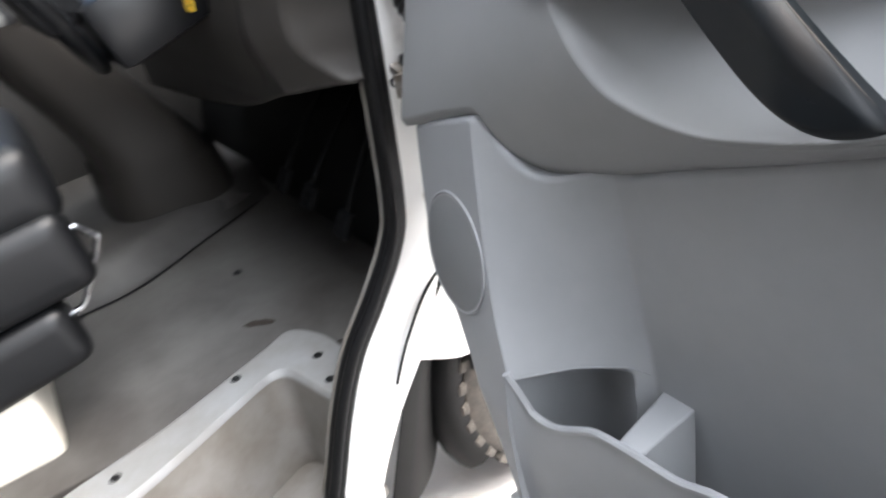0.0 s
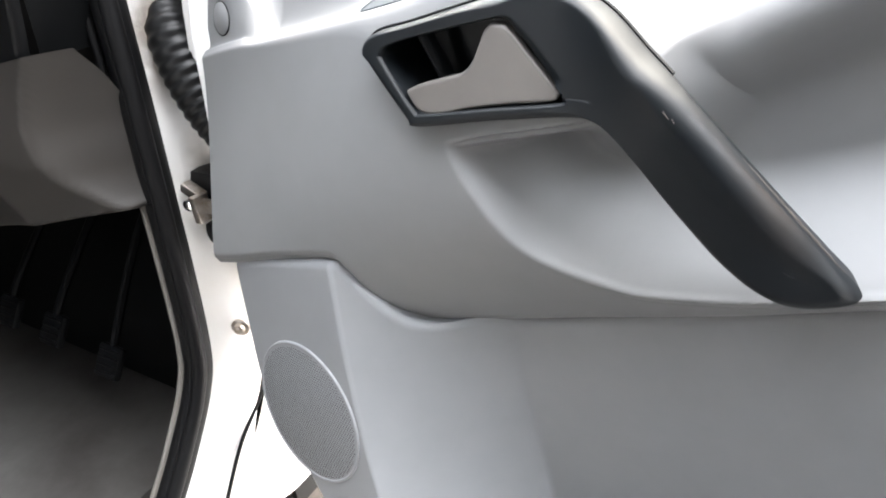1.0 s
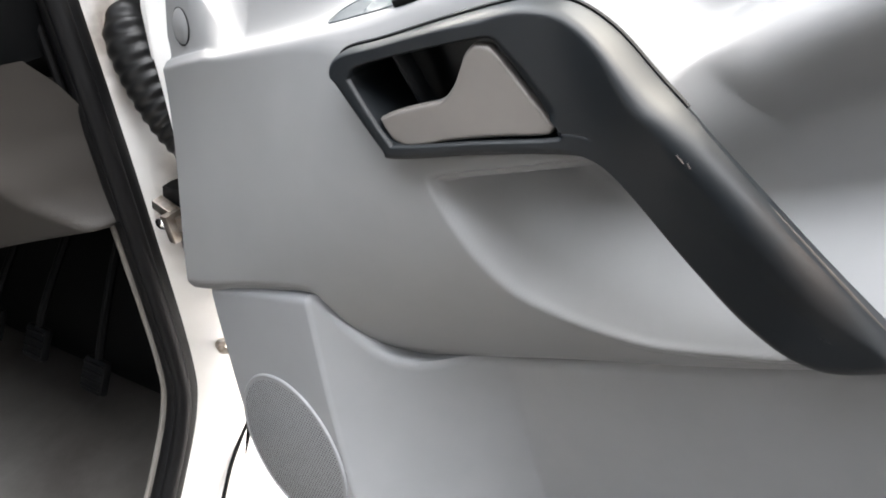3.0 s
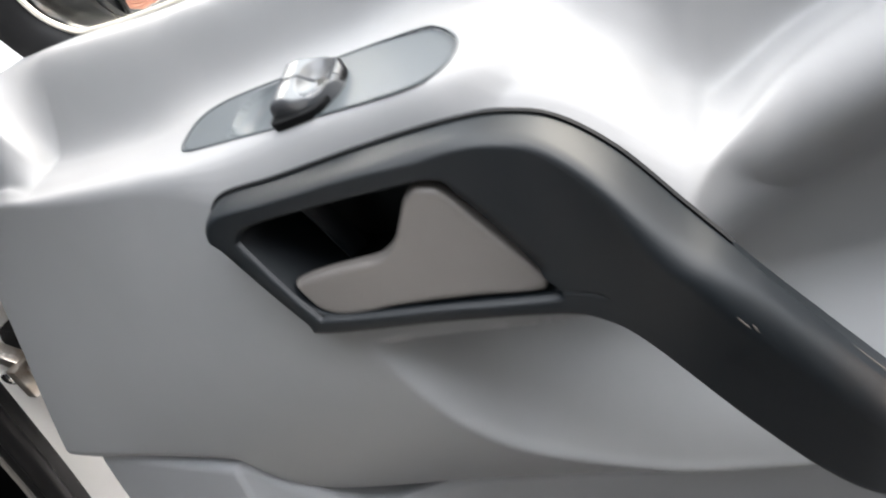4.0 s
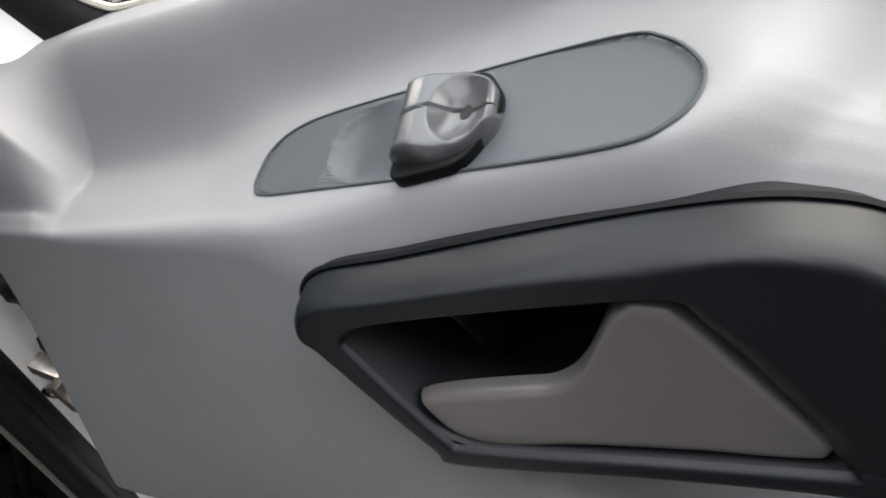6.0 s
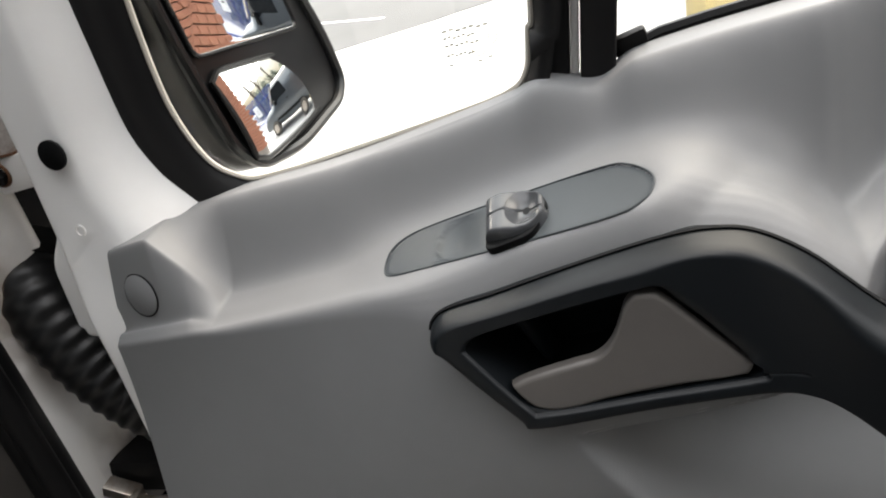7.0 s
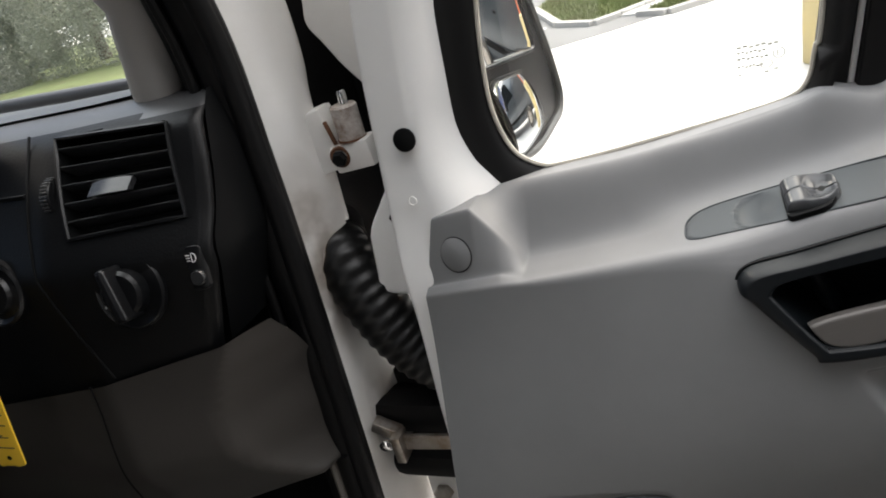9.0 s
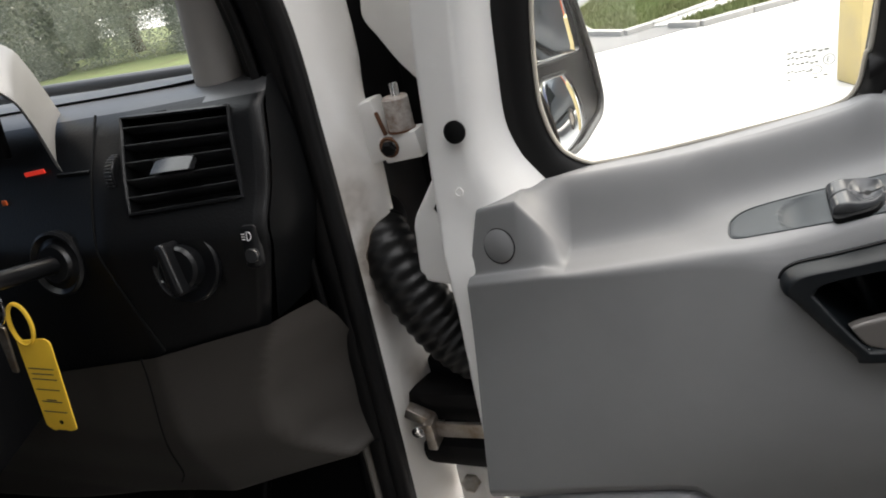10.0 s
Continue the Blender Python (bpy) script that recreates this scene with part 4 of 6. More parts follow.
house = part("mirror_housing", prism([tuple(p) for p in rounded(mirror_outline(0.0), 0.03, 4)], MM @ Matrix.Translation((0, 0, -0.075)), 0.075, bevel=0.012), DARKSMOOTH, mirror, "black plastic mirror housing")
part("housing_rim", tube([MM @ Vector((p.x, p.y, 0.002)) for p in rounded(mirror_outline(-0.004), 0.03, 5)], 0.006, 8, closed=True), DARKSMOOTH, mirror)
U_LINE = [(-0.102, 0.044), (0.078, 0.022), (0.062, 0.29), (-0.095, 0.30)]
part("main_mirror_glass", prism([tuple(p) for p in rounded(U_LINE, 0.012, 4)], MM @ Matrix.Translation((0, 0, 0.0005)) , 0.003, bevel=0.0008), MIRROR, mirror, "flat main mirror glass")
part("glass_frame", tube([MM @ Vector((p.x, p.y, 0.003)) for p in rounded(U_LINE, 0.012, 4)], 0.0022, 6, closed=True), DARKSMOOTH, mirror)


def wide(u, v):
    x, y = lerp(-0.098, 0.068, u), lerp(-0.066, 0.016, v)
    y -= 0.020 * u * (v > 2) + (-0.012 + 0.026 * u) * v - 0.0 * u
    e = min(u, 1 - u)
    if e < 0.12:
        y = lerp(-0.025, y, 1 - 0.18 * (1 - e / 0.12)**2)
    b = 0.007 * (1 - (2 * u - 1)**2) + 0.004 * (1 - (2 * v - 1)**2)
    return MM @ Vector((x, y, 0.0085 + b * 0.9 - 0.10 * (y + 0.066) - 0.11 * (x + 0.06)))


sheet("wide_mirror_glass", 28, 20, wide, MIRROR, mirror, "convex wide-angle mirror glass")
part("glass_frame", tube([wide(*p) for p in [(i / 12, 0) for i in range(12)] + [(1, i / 8) for i in range(8)] + [(1 - i / 12, 1) for i in range(12)] + [(0, 1 - i / 8) for i in range(8)]], 0.003, 6, closed=True), DARKSMOOTH, mirror)
part("mirror_arm", tube([(-0.330, 0.205, 1.50), (-0.350, 0.28, 1.53), (-0.345, 0.36, 1.53)], 0.028, 12), DARKSMOOTH, mirror)

# ---- van body round the doorway ----
van = thing("van", "white van cab with open doorway and black door seal", "van")
SEAL = [(-0.55, -0.42, 2.25), (-0.50, -0.22, 2.0), (-0.475, 0.02, 1.75), (-0.47, 0.076, 1.60), (-0.47, 0.079, 1.45), (-0.47, 0.071, 1.30), (-0.47, 0.056, 1.10), (-0.47, 0.036, 0.89), (-0.47, 0.012, 0.81), (-0.47, -0.050, 0.72), (-0.47, -0.122, 0.63), (-0.47, -0.180, 0.52), (-0.47, -0.245, 0.36), (-0.47, -0.29, 0.28), (-0.47, -0.6, 0.26), (-0.47, -1.2, 0.26)]
seal_path = spline(SEAL, 8)
SN = []
for i in range(len(seal_path)):
    t = seal_path[min(i + 1, len(seal_path) - 1)] - seal_path[max(i - 1, 0)]
    n = Vector((0, -t.z, t.y))
    n = n.normalized() if n.length > 0 else Vector((0, 1, 0))
    SN.append(n if n.y >= -0.2 else -n)
part("seal_flange", tube([p + Vector((-0.025, 0, 0)) + n * 0.006 for p, n in zip(seal_path, SN) if p.z > 0.9], 0.021, 12), PIT, van, "black pillar edge cover beside the seal")
part("flange_lip", tube([p + Vector((-0.020, 0, 0)) - n * 0.019 for p, n in zip(seal_path, SN) if p.z > 1.15], 0.005, 8), RUBBER, van)
seal = part("door_seal", tube(seal_path, 0.021, 14), RUBBER, van, "black rubber door seal")
part("seal_bead", tube([p + Vector((0.017, 0, 0)) - n * 0.012 for p, n in zip(seal_path, SN)], 0.011, 10), RUBBER, seal)
part("seal_bead", tube([p + Vector((-0.018, 0, 0)) - n * 0.016 for p, n in zip(seal_path, SN) if p.z < 1.15], 0.005, 8), STEP, seal, "grey edge of the door seal")


def pillar_fn(u, v):
    i = u * (len(seal_path) - 1)
    k = min(int(i), len(seal_path) - 2)
    p, n = seal_path[k].lerp(seal_path[k + 1], i - k), SN[k].lerp(SN[k + 1], i - k)
    d = along([(0.26, 0.10), (0.36, 0.10), (0.5, 0.12), (0.65, 0.145), (0.8, 0.105), (1.0, 0.110), (1.25, 0.108), (1.36, 0.088), (1.44, 0.090), (1.49, 0.084), (1.53, 0.095), (1.6, 0.10), (2.3, 0.10)], p.z) * v
    x = 0.006 + 0.036 * math.sin(min(1.0, v * 1.15) * math.pi * 0.5)
    if v > 0.86:
        x -= 0.028 * (v - 0.86) / 0.14
    return p + n * d + Vector((x, 0, 0))


pillar = sheet("front_pillar", 140, 16, pillar_fn, DIRTY, van, "grubby white painted door pillar", sharp=60)


def grime(name, z0, z1, v0, v1, mat, label):
    ks = [i / (len(seal_path) - 1) for i, p in enumerate(seal_path) if z0 < p.z < z1]
    o = sheet(name, 16, 8, lambda u, v: pillar_fn(lerp(ks[0], ks[-1], u), lerp(v0, v1, v)) + Vector((0.0012, -0.0006, 0)), mat, pillar, label, sharp=80)
    return o


part("panel_gap", tube(spline([(-0.431, 0.098, 0.762), (-0.429, 0.076, 0.742), (-0.428, 0.026, 0.701), (-0.428, -0.020, 0.641), (-0.429, -0.045, 0.600), (-0.431, -0.072, 0.545)], 6), 0.0032, 8), RUBBER, pillar, "dark gap between pillar and front wing")
grime("grime_patch", 1.20, 1.47, -0.1, 1.1, GRIME, "brown grime round the cable boot")
grime("grime_patch", 1.00, 1.22, 0.25, 1.0, GRIME, "brown grime on the pillar")
grime("grease_smear", 1.44, 1.58, 0.62, 1.0, GREASE, "black grease smear by the hinge")


def wing(u, v):
    """Front wing beside the doorway, with the wheel arch cut from its lower edge."""
    y = lerp(-0.02, 1.25, u)
    arch = 0.42 + math.sqrt(max(0.0, 0.36**2 - (y - 0.50)**2)) * 0.9 if abs(y - 0.50) < 0.36 else 0.50
    lo = max(arch if y > 0.2 else 0.0, along([(-0.02, 0.562), (0.12, 0.50), (0.2, 0.50)], y))
    top = along([(0.2, 1.42), (0.7, 1.30), (1.25, 1.0)], y)
    hi = max(lo + 0.004, min(top, along([(-0.02, 0.566), (0.031, 0.632), (0.089, 0.703), (0.13, 0.78), (0.17, 0.95), (0.2, 1.42)], y)))
    z = lerp(lo, max(hi, lo + 0.004), v)
    return (-0.445 - 0.02 * (1 - v)**2 * (y > 0.3) - 0.05 * smooth01((y - 0.6) / 0.65) - 0.1 * smooth01((z - 1.2) / 0.25), y, z)


sheet("front_wing", 120, 16, wing, WHITE, van, push=(-0.003, 0, 0))
part("arch_liner", tube([(-0.52, 0.50 + 0.44 * math.cos(a), 0.36 + 0.42 * math.sin(a)) for a in [math.pi * i / 20 for i in range(-3, 24)]], 0.055, 10), RUBBER, van, "black plastic wheel arch liner")
sheet("sill_cover", 10, 10, lambda u, v: (lerp(-0.447, -0.60, u**1.6), lerp(-0.17 + 0.135 * v, 0.06 + 0.05 * v, u**0.7), lerp(0.20, 0.555 - 0.05 * u, v)), RUBBER, van, "black sill cover before the wheel arch", push=(-0.004, 0, 0))
# two black sheets put the hinge cavity's deep shade into colour
part("cavity_wall", block((0.22, 0.02, 1.4), (-0.464, 0.30, 1.15), 0.003), RUBBER, van, "black sheet standing for the shade in the hinge cavity")
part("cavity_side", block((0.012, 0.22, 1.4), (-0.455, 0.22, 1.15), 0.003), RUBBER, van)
cowl_line = spline([(-0.408, 1.70), (-0.412, 1.62), (-0.418, 1.58), (-0.421, 1.558), (-0.409, 1.537), (-0.393, 1.510), (-0.374, 1.486)], 6)
cowl = part("cowl_panel", prism([(p.x, p.y) for p in cowl_line] + [(-0.33, 1.47), (-0.33, 1.70)], Matrix(((1, 0, 0, 0), (0, 0, -1, 0.182), (0, 1, 0, 0), (0, 0, 0, 1))), 0.010, bevel=0.003), DIRTY, van, "grey-white cowl end above the hinge")
part("cowl_edge", tube([(p.x + 0.003, 0.178, p.y) for p in cowl_line], 0.0022, 8), KNUCKLE, cowl, "stained folded edge")

# closed cab round the driver's place
part("cab_floor", block((1.75, 2.2, 0.04), (-1.525, -0.55, 0.528), 0.004), FLOORMAT, van, "worn grey rubber cab floor")
part("roof", block((2.0, 1.93, 0.04), (-1.45, -1.235, 2.36), 0.01), LINING, van)
part("bulkhead", block((2.0, 0.03, 1.9), (-1.45, -1.62, 1.42), 0.006), LINING, van)
# firewall and toe board near-black: footwell shade put into their colour
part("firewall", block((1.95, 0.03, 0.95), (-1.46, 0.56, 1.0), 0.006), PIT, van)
sheet("toe_board", 8, 10, lambda u, v: (lerp(-0.50, -2.40, u), 0.17 + 0.30 * v * v, 0.549 + 0.55 * v), PIT, van, "toe board blackened to stand for the shade behind the pedals")
part("far_side_panel", block((0.04, 2.2, 1.35), (-2.42, -0.55, 1.175), 0.006), LINING, van)
part("far_side_rail", block((0.05, 2.2, 0.14), (-2.40, -0.55, 2.25), 0.01), LINING, van)
part("rear_pillar", block((0.10, 0.16, 1.9), (-0.52, -1.22, 1.35), 0.02), WHITE, van)
part("side_wall", block((0.05, 2.5, 1.9), (-0.47, -2.6, 1.45), 0.01), WHITE, van)
part("cargo_roof", block((2.0, 2.5, 0.04), (-1.45, -2.85, 2.40), 0.015), WHITE, van)
part("far_cargo_wall", block((0.05, 2.5, 1.9), (-2.43, -2.85, 1.45), 0.01), WHITE, van)
part("rear_doors", block((1.92, 0.04, 1.9), (-1.45, -4.10, 1.45), 0.015), WHITE, van)
part("nose", block((1.60, 0.08, 0.48), (-1.55, 1.46, 0.60), 0.03), WHITE, van)
part("far_wing", block((0.04, 0.86, 0.62), (-2.44, 1.08, 0.70), 0.015), WHITE, van)
part("underbody", block((1.68, 4.0, 0.16), (-1.56, -1.7, 0.36), 0.02), PIT, van)
part("bonnet", block((1.85, 1.0, 0.03), (-1.45, 1.05, 1.14), 0.01, (-22, 0, 0)), WHITE, van)
screen = part("windscreen", block((1.75, 1.14, 0.006), (-1.45, 0.13, 1.92), 0.001, (-47, 0, 0)), GLASS, van)
screen.visible_shadow = False
part("screen_pillar", tube([(-0.552, 0.088, 1.47), (-0.5445, 0.080, 1.54), (-0.531, 0.077, 1.62), (-0.536, 0.0, 1.75), (-0.57, -0.26, 2.10), (-0.59, -0.42, 2.30)], [0.023, 0.023, 0.023, 0.026, 0.03, 0.03], 14, flat=1.2), PILLARTRIM, van, "warm grey pillar trim")

# step well below the floor
well = tagged(new("step_well"), "scuffed grey plastic step well")
well.parent = van
STEP_EDGE = [(-0.50, -1.1), (-0.50, -0.66), (-0.52, -0.559), (-0.559, -0.453), (-0.62, -0.307), (-0.637, -0.251), (-0.619, -0.221), (-0.556, -0.204), (-0.472, -0.187)]
STEP_BACK = [(-0.60, -1.1), (-0.605, -0.76), (-0.629, -0.632), (-0.665, -0.457), (-0.740, -0.235), (-0.765, -0.157), (-0.700, -0.112), (-0.614, -0.096), (-0.490, -0.092)]
st = spline([Vector((x, y, 0)) for x, y in STEP_EDGE], 8)
sb = spline([Vector((x, y, 0)) for x, y in STEP_BACK], 8)


def tread(u, v):
    """Flat screwed-down strip with a rolled front edge."""
    k = int(round(u * (len(st) - 1)))
    drop = 0.016 * max(0.0, 1 - v / 0.10)**2
    return st[k].lerp(sb[k], v) + Vector((0, 0, 0.5545 + 0.003 * smooth01(v / 0.1) - drop - 0.0025 * max(0.0, (v - 0.94) / 0.06)))


sheet("step_nosing", len(st) - 1, 22, tread, NOSING, well, "pale grey screwed-down step edge", push=(0, 0, -0.01))
sheet("step_riser", len(st) - 1, 12, lambda u, v: st[int(round(u * (len(st) - 1)))] + Vector((0.014 * math.sin(v * 1.5), -0.01 * math.sin(v * 1.5), 0.545 - 0.25 * v)), STEP, well)
part("step_tread", block((0.24, 1.1, 0.03), (-0.56, -0.70, 0.30), 0.01), STEP, well)
for x, y in ((-0.593, -0.574), (-0.690, -0.309), (-0.624, -0.149), (-0.533, -0.165)):
    part("screw", lathe([(0.0105, 0), (0.0105, 0.002), (0.0085, 0.0035), (0.004, 0.0025)], Matrix.Translation((x, y, 0.556)), 16), RUBBER, well, "dark screw head")
rng = random.Random(3)
tear = [(0.036 * math.cos(a) * rng.uniform(0.7, 1.25), 0.013 * math.sin(a) * rng.uniform(0.6, 1.4)) for a in [2 * math.pi * k / 26 for k in range(26)]]
part("floor_tear", prism(tear, Matrix.Translation((-0.862, -0.190, 0.5475)) @ Matrix.Rotation(radians(52), 4, "Z"), 0.0022, bevel=0.0008, seg=2), TORN, van, "torn brown patch in the floor rubber")
part("tear_lip", tube([Matrix.Translation((-0.862, -0.190, 0.549)) @ Matrix.Rotation(radians(52), 4, "Z") @ Vector((x * 1.06, y * 1.1, 0.001)) for x, y in tear[2:15]], 0.0022, 5), FLOORMAT, van)
part("floor_stud", lathe([(0.012, 0), (0.011, 0.003), (0.006, 0.004)], Matrix.Translation((-1.152, -0.144, 0.548)), 14), RUBBER, van)


def hump(u, v):
    """Rubber-covered floor tunnel with a soft shoulder."""
    y = lerp(-1.0, 0.14, v)
    edge = along([(-1.0, -1.30), (-0.45, -1.31), (-0.1, -1.47), (0.14, -1.60)], y)
    x = lerp(edge, -2.3, u**1.6)
    d = edge - x
    return (x, y, 0.549 + 0.075 * smooth01(d / 0.16) + 0.006 * math.sin(9 * y + 4 * d) * smooth01(d / 0.1))


sheet("floor_tunnel", 40, 40, hump, TUNNEL, van, "worn grey rubber over the floor tunnel", push=(0, 0, -0.004), sharp=60)
sheet("tunnel_joint", 30, 4, lambda u, v: Vector(hump(0.0, 0.15 + 0.8 * u)) + Vector((0.012 * v, 0, 0.002)), RUBBER, van)

# front wheel
wheel = thing("front_wheel", "van front wheel with a chunky black tyre", "wheel")
WC = Vector((-0.575, 0.425, 0.345))
prof = [(0.20, -0.10), (0.30, -0.115), (0.335, -0.10), (0.345, -0.05), (0.345, 0.05), (0.335, 0.10), (0.30, 0.115), (0.20, 0.10)]
wm = facing(WC, (1, 0, 0))
part("tyre", lathe(prof, wm, 48), TYRE, wheel)
lug = block((0.052, 0.030, 0.020), (0, 0, 0), 0.003, seg=1)
lug_me = bpy.data.meshes.new("tread_block")
lug.to_mesh(lug_me)
lug.free()
lug_me.materials.append(TYRE)
for k in range(38):
    for j, off in enumerate((-0.085, -0.028, 0.028, 0.085)):
        a = 2 * math.pi * (k + 0.5 * (j % 2)) / 38
        lo = new("tread_block", lug_me)
        lo.parent = wheel
        lo.matrix_basis = Matrix.Translation(WC) @ Matrix.Rotation(a, 4, "X") @ Matrix.Translation((off, 0, 0.346))
part("rim", lathe([(0.20, -0.09), (0.205, 0.06), (0.15, 0.05), (0.06, 0.09), (0.02, 0.095)], wm, 32), STEEL, wheel)

# ---- hinges, check strap, cable boot ----
hinge = thing("upper_hinge", "white painted steel door hinge with rust streaks", "hinge")
part("hinge_leaf", block((0.040, 0.030, 0.066), (-0.428, 0.148, 1.446), 0.005, (0, -12, 0)), DIRTY, hinge)
part("hinge_knuckle", lathe([(0.0140, 0), (0.0140, 0.033), (0.012, 0.035)], Matrix.Translation((-0.391, 0.142, 1.446)), 20), KNUCKLE, hinge)
part("hinge_pin", lathe([(0.0048, 0), (0.0048, 0.013), (0.0035, 0.015)], Matrix.Translation((-0.389, 0.142, 1.480)), 14), CHROME, hinge)
part("lower_knuckle", block((0.046, 0.03, 0.030), (-0.392, 0.144, 1.429), 0.005, (0, -6, 0)), DIRTY, hinge)
part("hinge_bolt", lathe([(0.0080, 0), (0.0080, 0.006), (0.006, 0.008)], facing((-0.404, 0.129, 1.430), (0.1, -1, 0)), 6), RUBBER, hinge)
part("rust_stain", tube([facing((-0.404, 0.1295, 1.431), (0.1, -1, 0)) @ Vector((x, y, 0.0005)) for x, y in circle(0.0095, 18)], 0.0022, 5, closed=True), RUST, hinge)
part("rust_streak", block((0.004, 0.004, 0.026), (-0.409, 0.1325, 1.456), 0.0015, (0, -12, 0)), RUST, hinge)
part("washer", lathe([(0.0152, 0), (0.0152, 0.002)], Matrix.Translation((-0.391, 0.142, 1.4445)), 18), RUST, hinge)

flap = part("hinge_bracket", prism([(p.x, p.y) for p in rounded([(-0.045, -0.06), (0.03, -0.075), (0.036, 0.05), (-0.004, 0.062), (-0.04, 0.01)], 0.012)], facing((-0.352, 0.128, 1.340), (0.1, -1, 0.1)), 0.012, bevel=0.004), WHITE, door, "white folded bracket behind the door edge")
part("bracket_bolt", lathe([(0.009, 0), (0.009, 0.004), (0.006, 0.006)], facing((-0.352, 0.114, 1.366), (0.1, -1, 0.1)), 6), RUBBER, flap)

boot = thing("cable_boot", "ribbed black rubber cable boot between pillar and door", "cable boot")
BOOT = spline([(-0.468, 0.170, 1.334), (-0.446, 0.134, 1.322), (-0.414, 0.116, 1.267), (-0.384, 0.113, 1.216), (-0.352, 0.120, 1.178), (-0.312, 0.140, 1.150)], 40)
part("bellows", tube(BOOT, [0.0328 + 0.0021 * abs(math.sin(i * math.pi / 9.0))**2 for i in range(len(BOOT))], 28), BOOTRUBBER, boot)
part("collar", tube(BOOT[:34], 0.0362, 24), BOOTRUBBER, boot)

check = thing("check_strap", "steel door check strap in a black rubber buffer", "door check")
part("buffer", block((0.115, 0.05, 0.046), (-0.402, 0.117, 1.113), 0.014), RUBBER, check)
part("buffer", block((0.100, 0.05, 0.036), (-0.396, 0.112, 1.041), 0.014), RUBBER, check)
part("buffer_back", block((0.085, 0.02, 0.12), (-0.40, 0.145, 1.095), 0.006), PIT, check)
part("strap", block((0.075, 0.006, 0.020), (-0.372, 0.075, 1.0985), 0.001, (0, -3, 0)), STEEL, check)
part("bracket", block((0.012, 0.022, 0.038), (-0.412, 0.072, 1.094), 0.002), STEEL, check)
part("bracket", block((0.034, 0.016, 0.014), (-0.428, 0.080, 1.112), 0.002, (0, 25, 0)), STEEL, check)
part("rivet", lathe([(0.008, 0), (0.008, 0.004), (0.004, 0.006)], facing((-0.428, 0.068, 1.098), (0.2, -1, 0)), 16), CHROME, check)
low = thing("lower_hinge", "white lower door hinge with a steel bolt", "hinge")
part("hinge_leaf", block((0.06, 0.04, 0.07), (-0.385, 0.125, 0.975), 0.006), DIRTY, low)
part("hinge_bolt", lathe([(0.012, 0), (0.012, 0.01), (0.008, 0.013)], facing((-0.394, 0.104, 0.985), (0, -1, 0.4)), 6), STEEL, low)
part("hinge_pin", lathe([(0.013, 0), (0.013, 0.05), (0.010, 0.052)], Matrix.Translation((-0.37, 0.115, 0.96)), 16), DIRTY, low)
bolt = thing("body_bolt", "bare steel bolt on the white pillar", "bolt")
part("bolt_head", lathe([(0.014, 0), (0.014, 0.003), (0.009, 0.004), (0.008, 0.010), (0.005, 0.012)], facing((-0.428, 0.088, 0.885), (0.45, -1, 0)), 18), STEEL, bolt)

# ---- dashboard ----
dash = thing("dashboard", "black dashboard with warm grey lower trim", "dashboard")


def face_y(x, z):
    near = along([(1.05, 0.03), (1.10, 0.012), (1.20, -0.026), (1.30, -0.028), (1.41, -0.037), (1.445, -0.018), (1.52, 0.022), (1.545, 0.045)], z)
    far = along([(1.05, -0.02), (1.10, -0.035), (1.20, -0.066), (1.30, -0.058), (1.41, -0.062), (1.445, -0.046), (1.52, 0.008), (1.545, 0.030)], z)
    return lerp(near, far, max(-0.2, min(1.2, (-0.49 - x) / 0.11)))


def dash_x(z):
    return along([(1.285, -0.508), (1.316, -0.499), (1.36, -0.482), (1.409, -0.466), (1.471, -0.463), (1.536, -0.470)], z)


def trim_top(x):
    """Height of the joint between the fascia and the lower trim."""
    return max(1.24, 1.317 + 0.155 * min(0.0, x + 0.49))


def dash_face(u, v):
    x = lerp(dash_x(lerp(1.30, 1.536, v)), -1.95, u**1.8)
    z = lerp(trim_top(x) - 0.010, 1.536, v)
    xr = dash_x(z)
    x = lerp(xr, -1.95, u**1.8)
    y = face_y(max(x, -0.75), z)
    e = (xr - x) / 0.010
    if e < 1:
        y += 0.010 * (1 - math.sqrt(max(0.0, 1 - (1 - e)**2)))
    e = (1.536 - z) / 0.024
    if e < 1:
        y += 0.050 * (1 - math.sqrt(max(0.0, 1 - (1 - e)**2)))
    return (x, y, z)


VENT = [(-0.618, 1.524), (-0.497, 1.5185), (-0.484, 1.444), (-0.596, 1.4445)]
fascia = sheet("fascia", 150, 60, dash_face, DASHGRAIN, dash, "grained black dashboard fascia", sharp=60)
# the rolled top edge takes the lighter copy: sky sheen put into colour
fascia.data.materials.append(DASHLIT)
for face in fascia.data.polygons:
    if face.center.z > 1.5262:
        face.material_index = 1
cut_card(fascia, VENT)
def dash_top(u, v):
    x = lerp(-0.466, -1.95, u)
    y = lerp(face_y(max(x, -0.75), 1.536) + 0.050, 0.55, v * v)
    return (x, y, 1.536 + 0.006 * smooth01((y - 0.04) / 0.06) - 0.05 * smooth01((y - 0.10) / 0.12))


# top and ledge lightened in colour for the light through the windscreen
sheet("dash_top", 60, 24, dash_top, DASHLIT, dash, sharp=60)
sheet("dash_end", 14, 20, lambda u, v: (dash_x(lerp(1.308, 1.536, v)) + 0.004 * min(1.0, u * 3), lerp(face_y(-0.48, lerp(1.308, 1.536, v)) + 0.016, 0.40, u**1.6), lerp(1.308, 1.536, v)), PIT, dash)
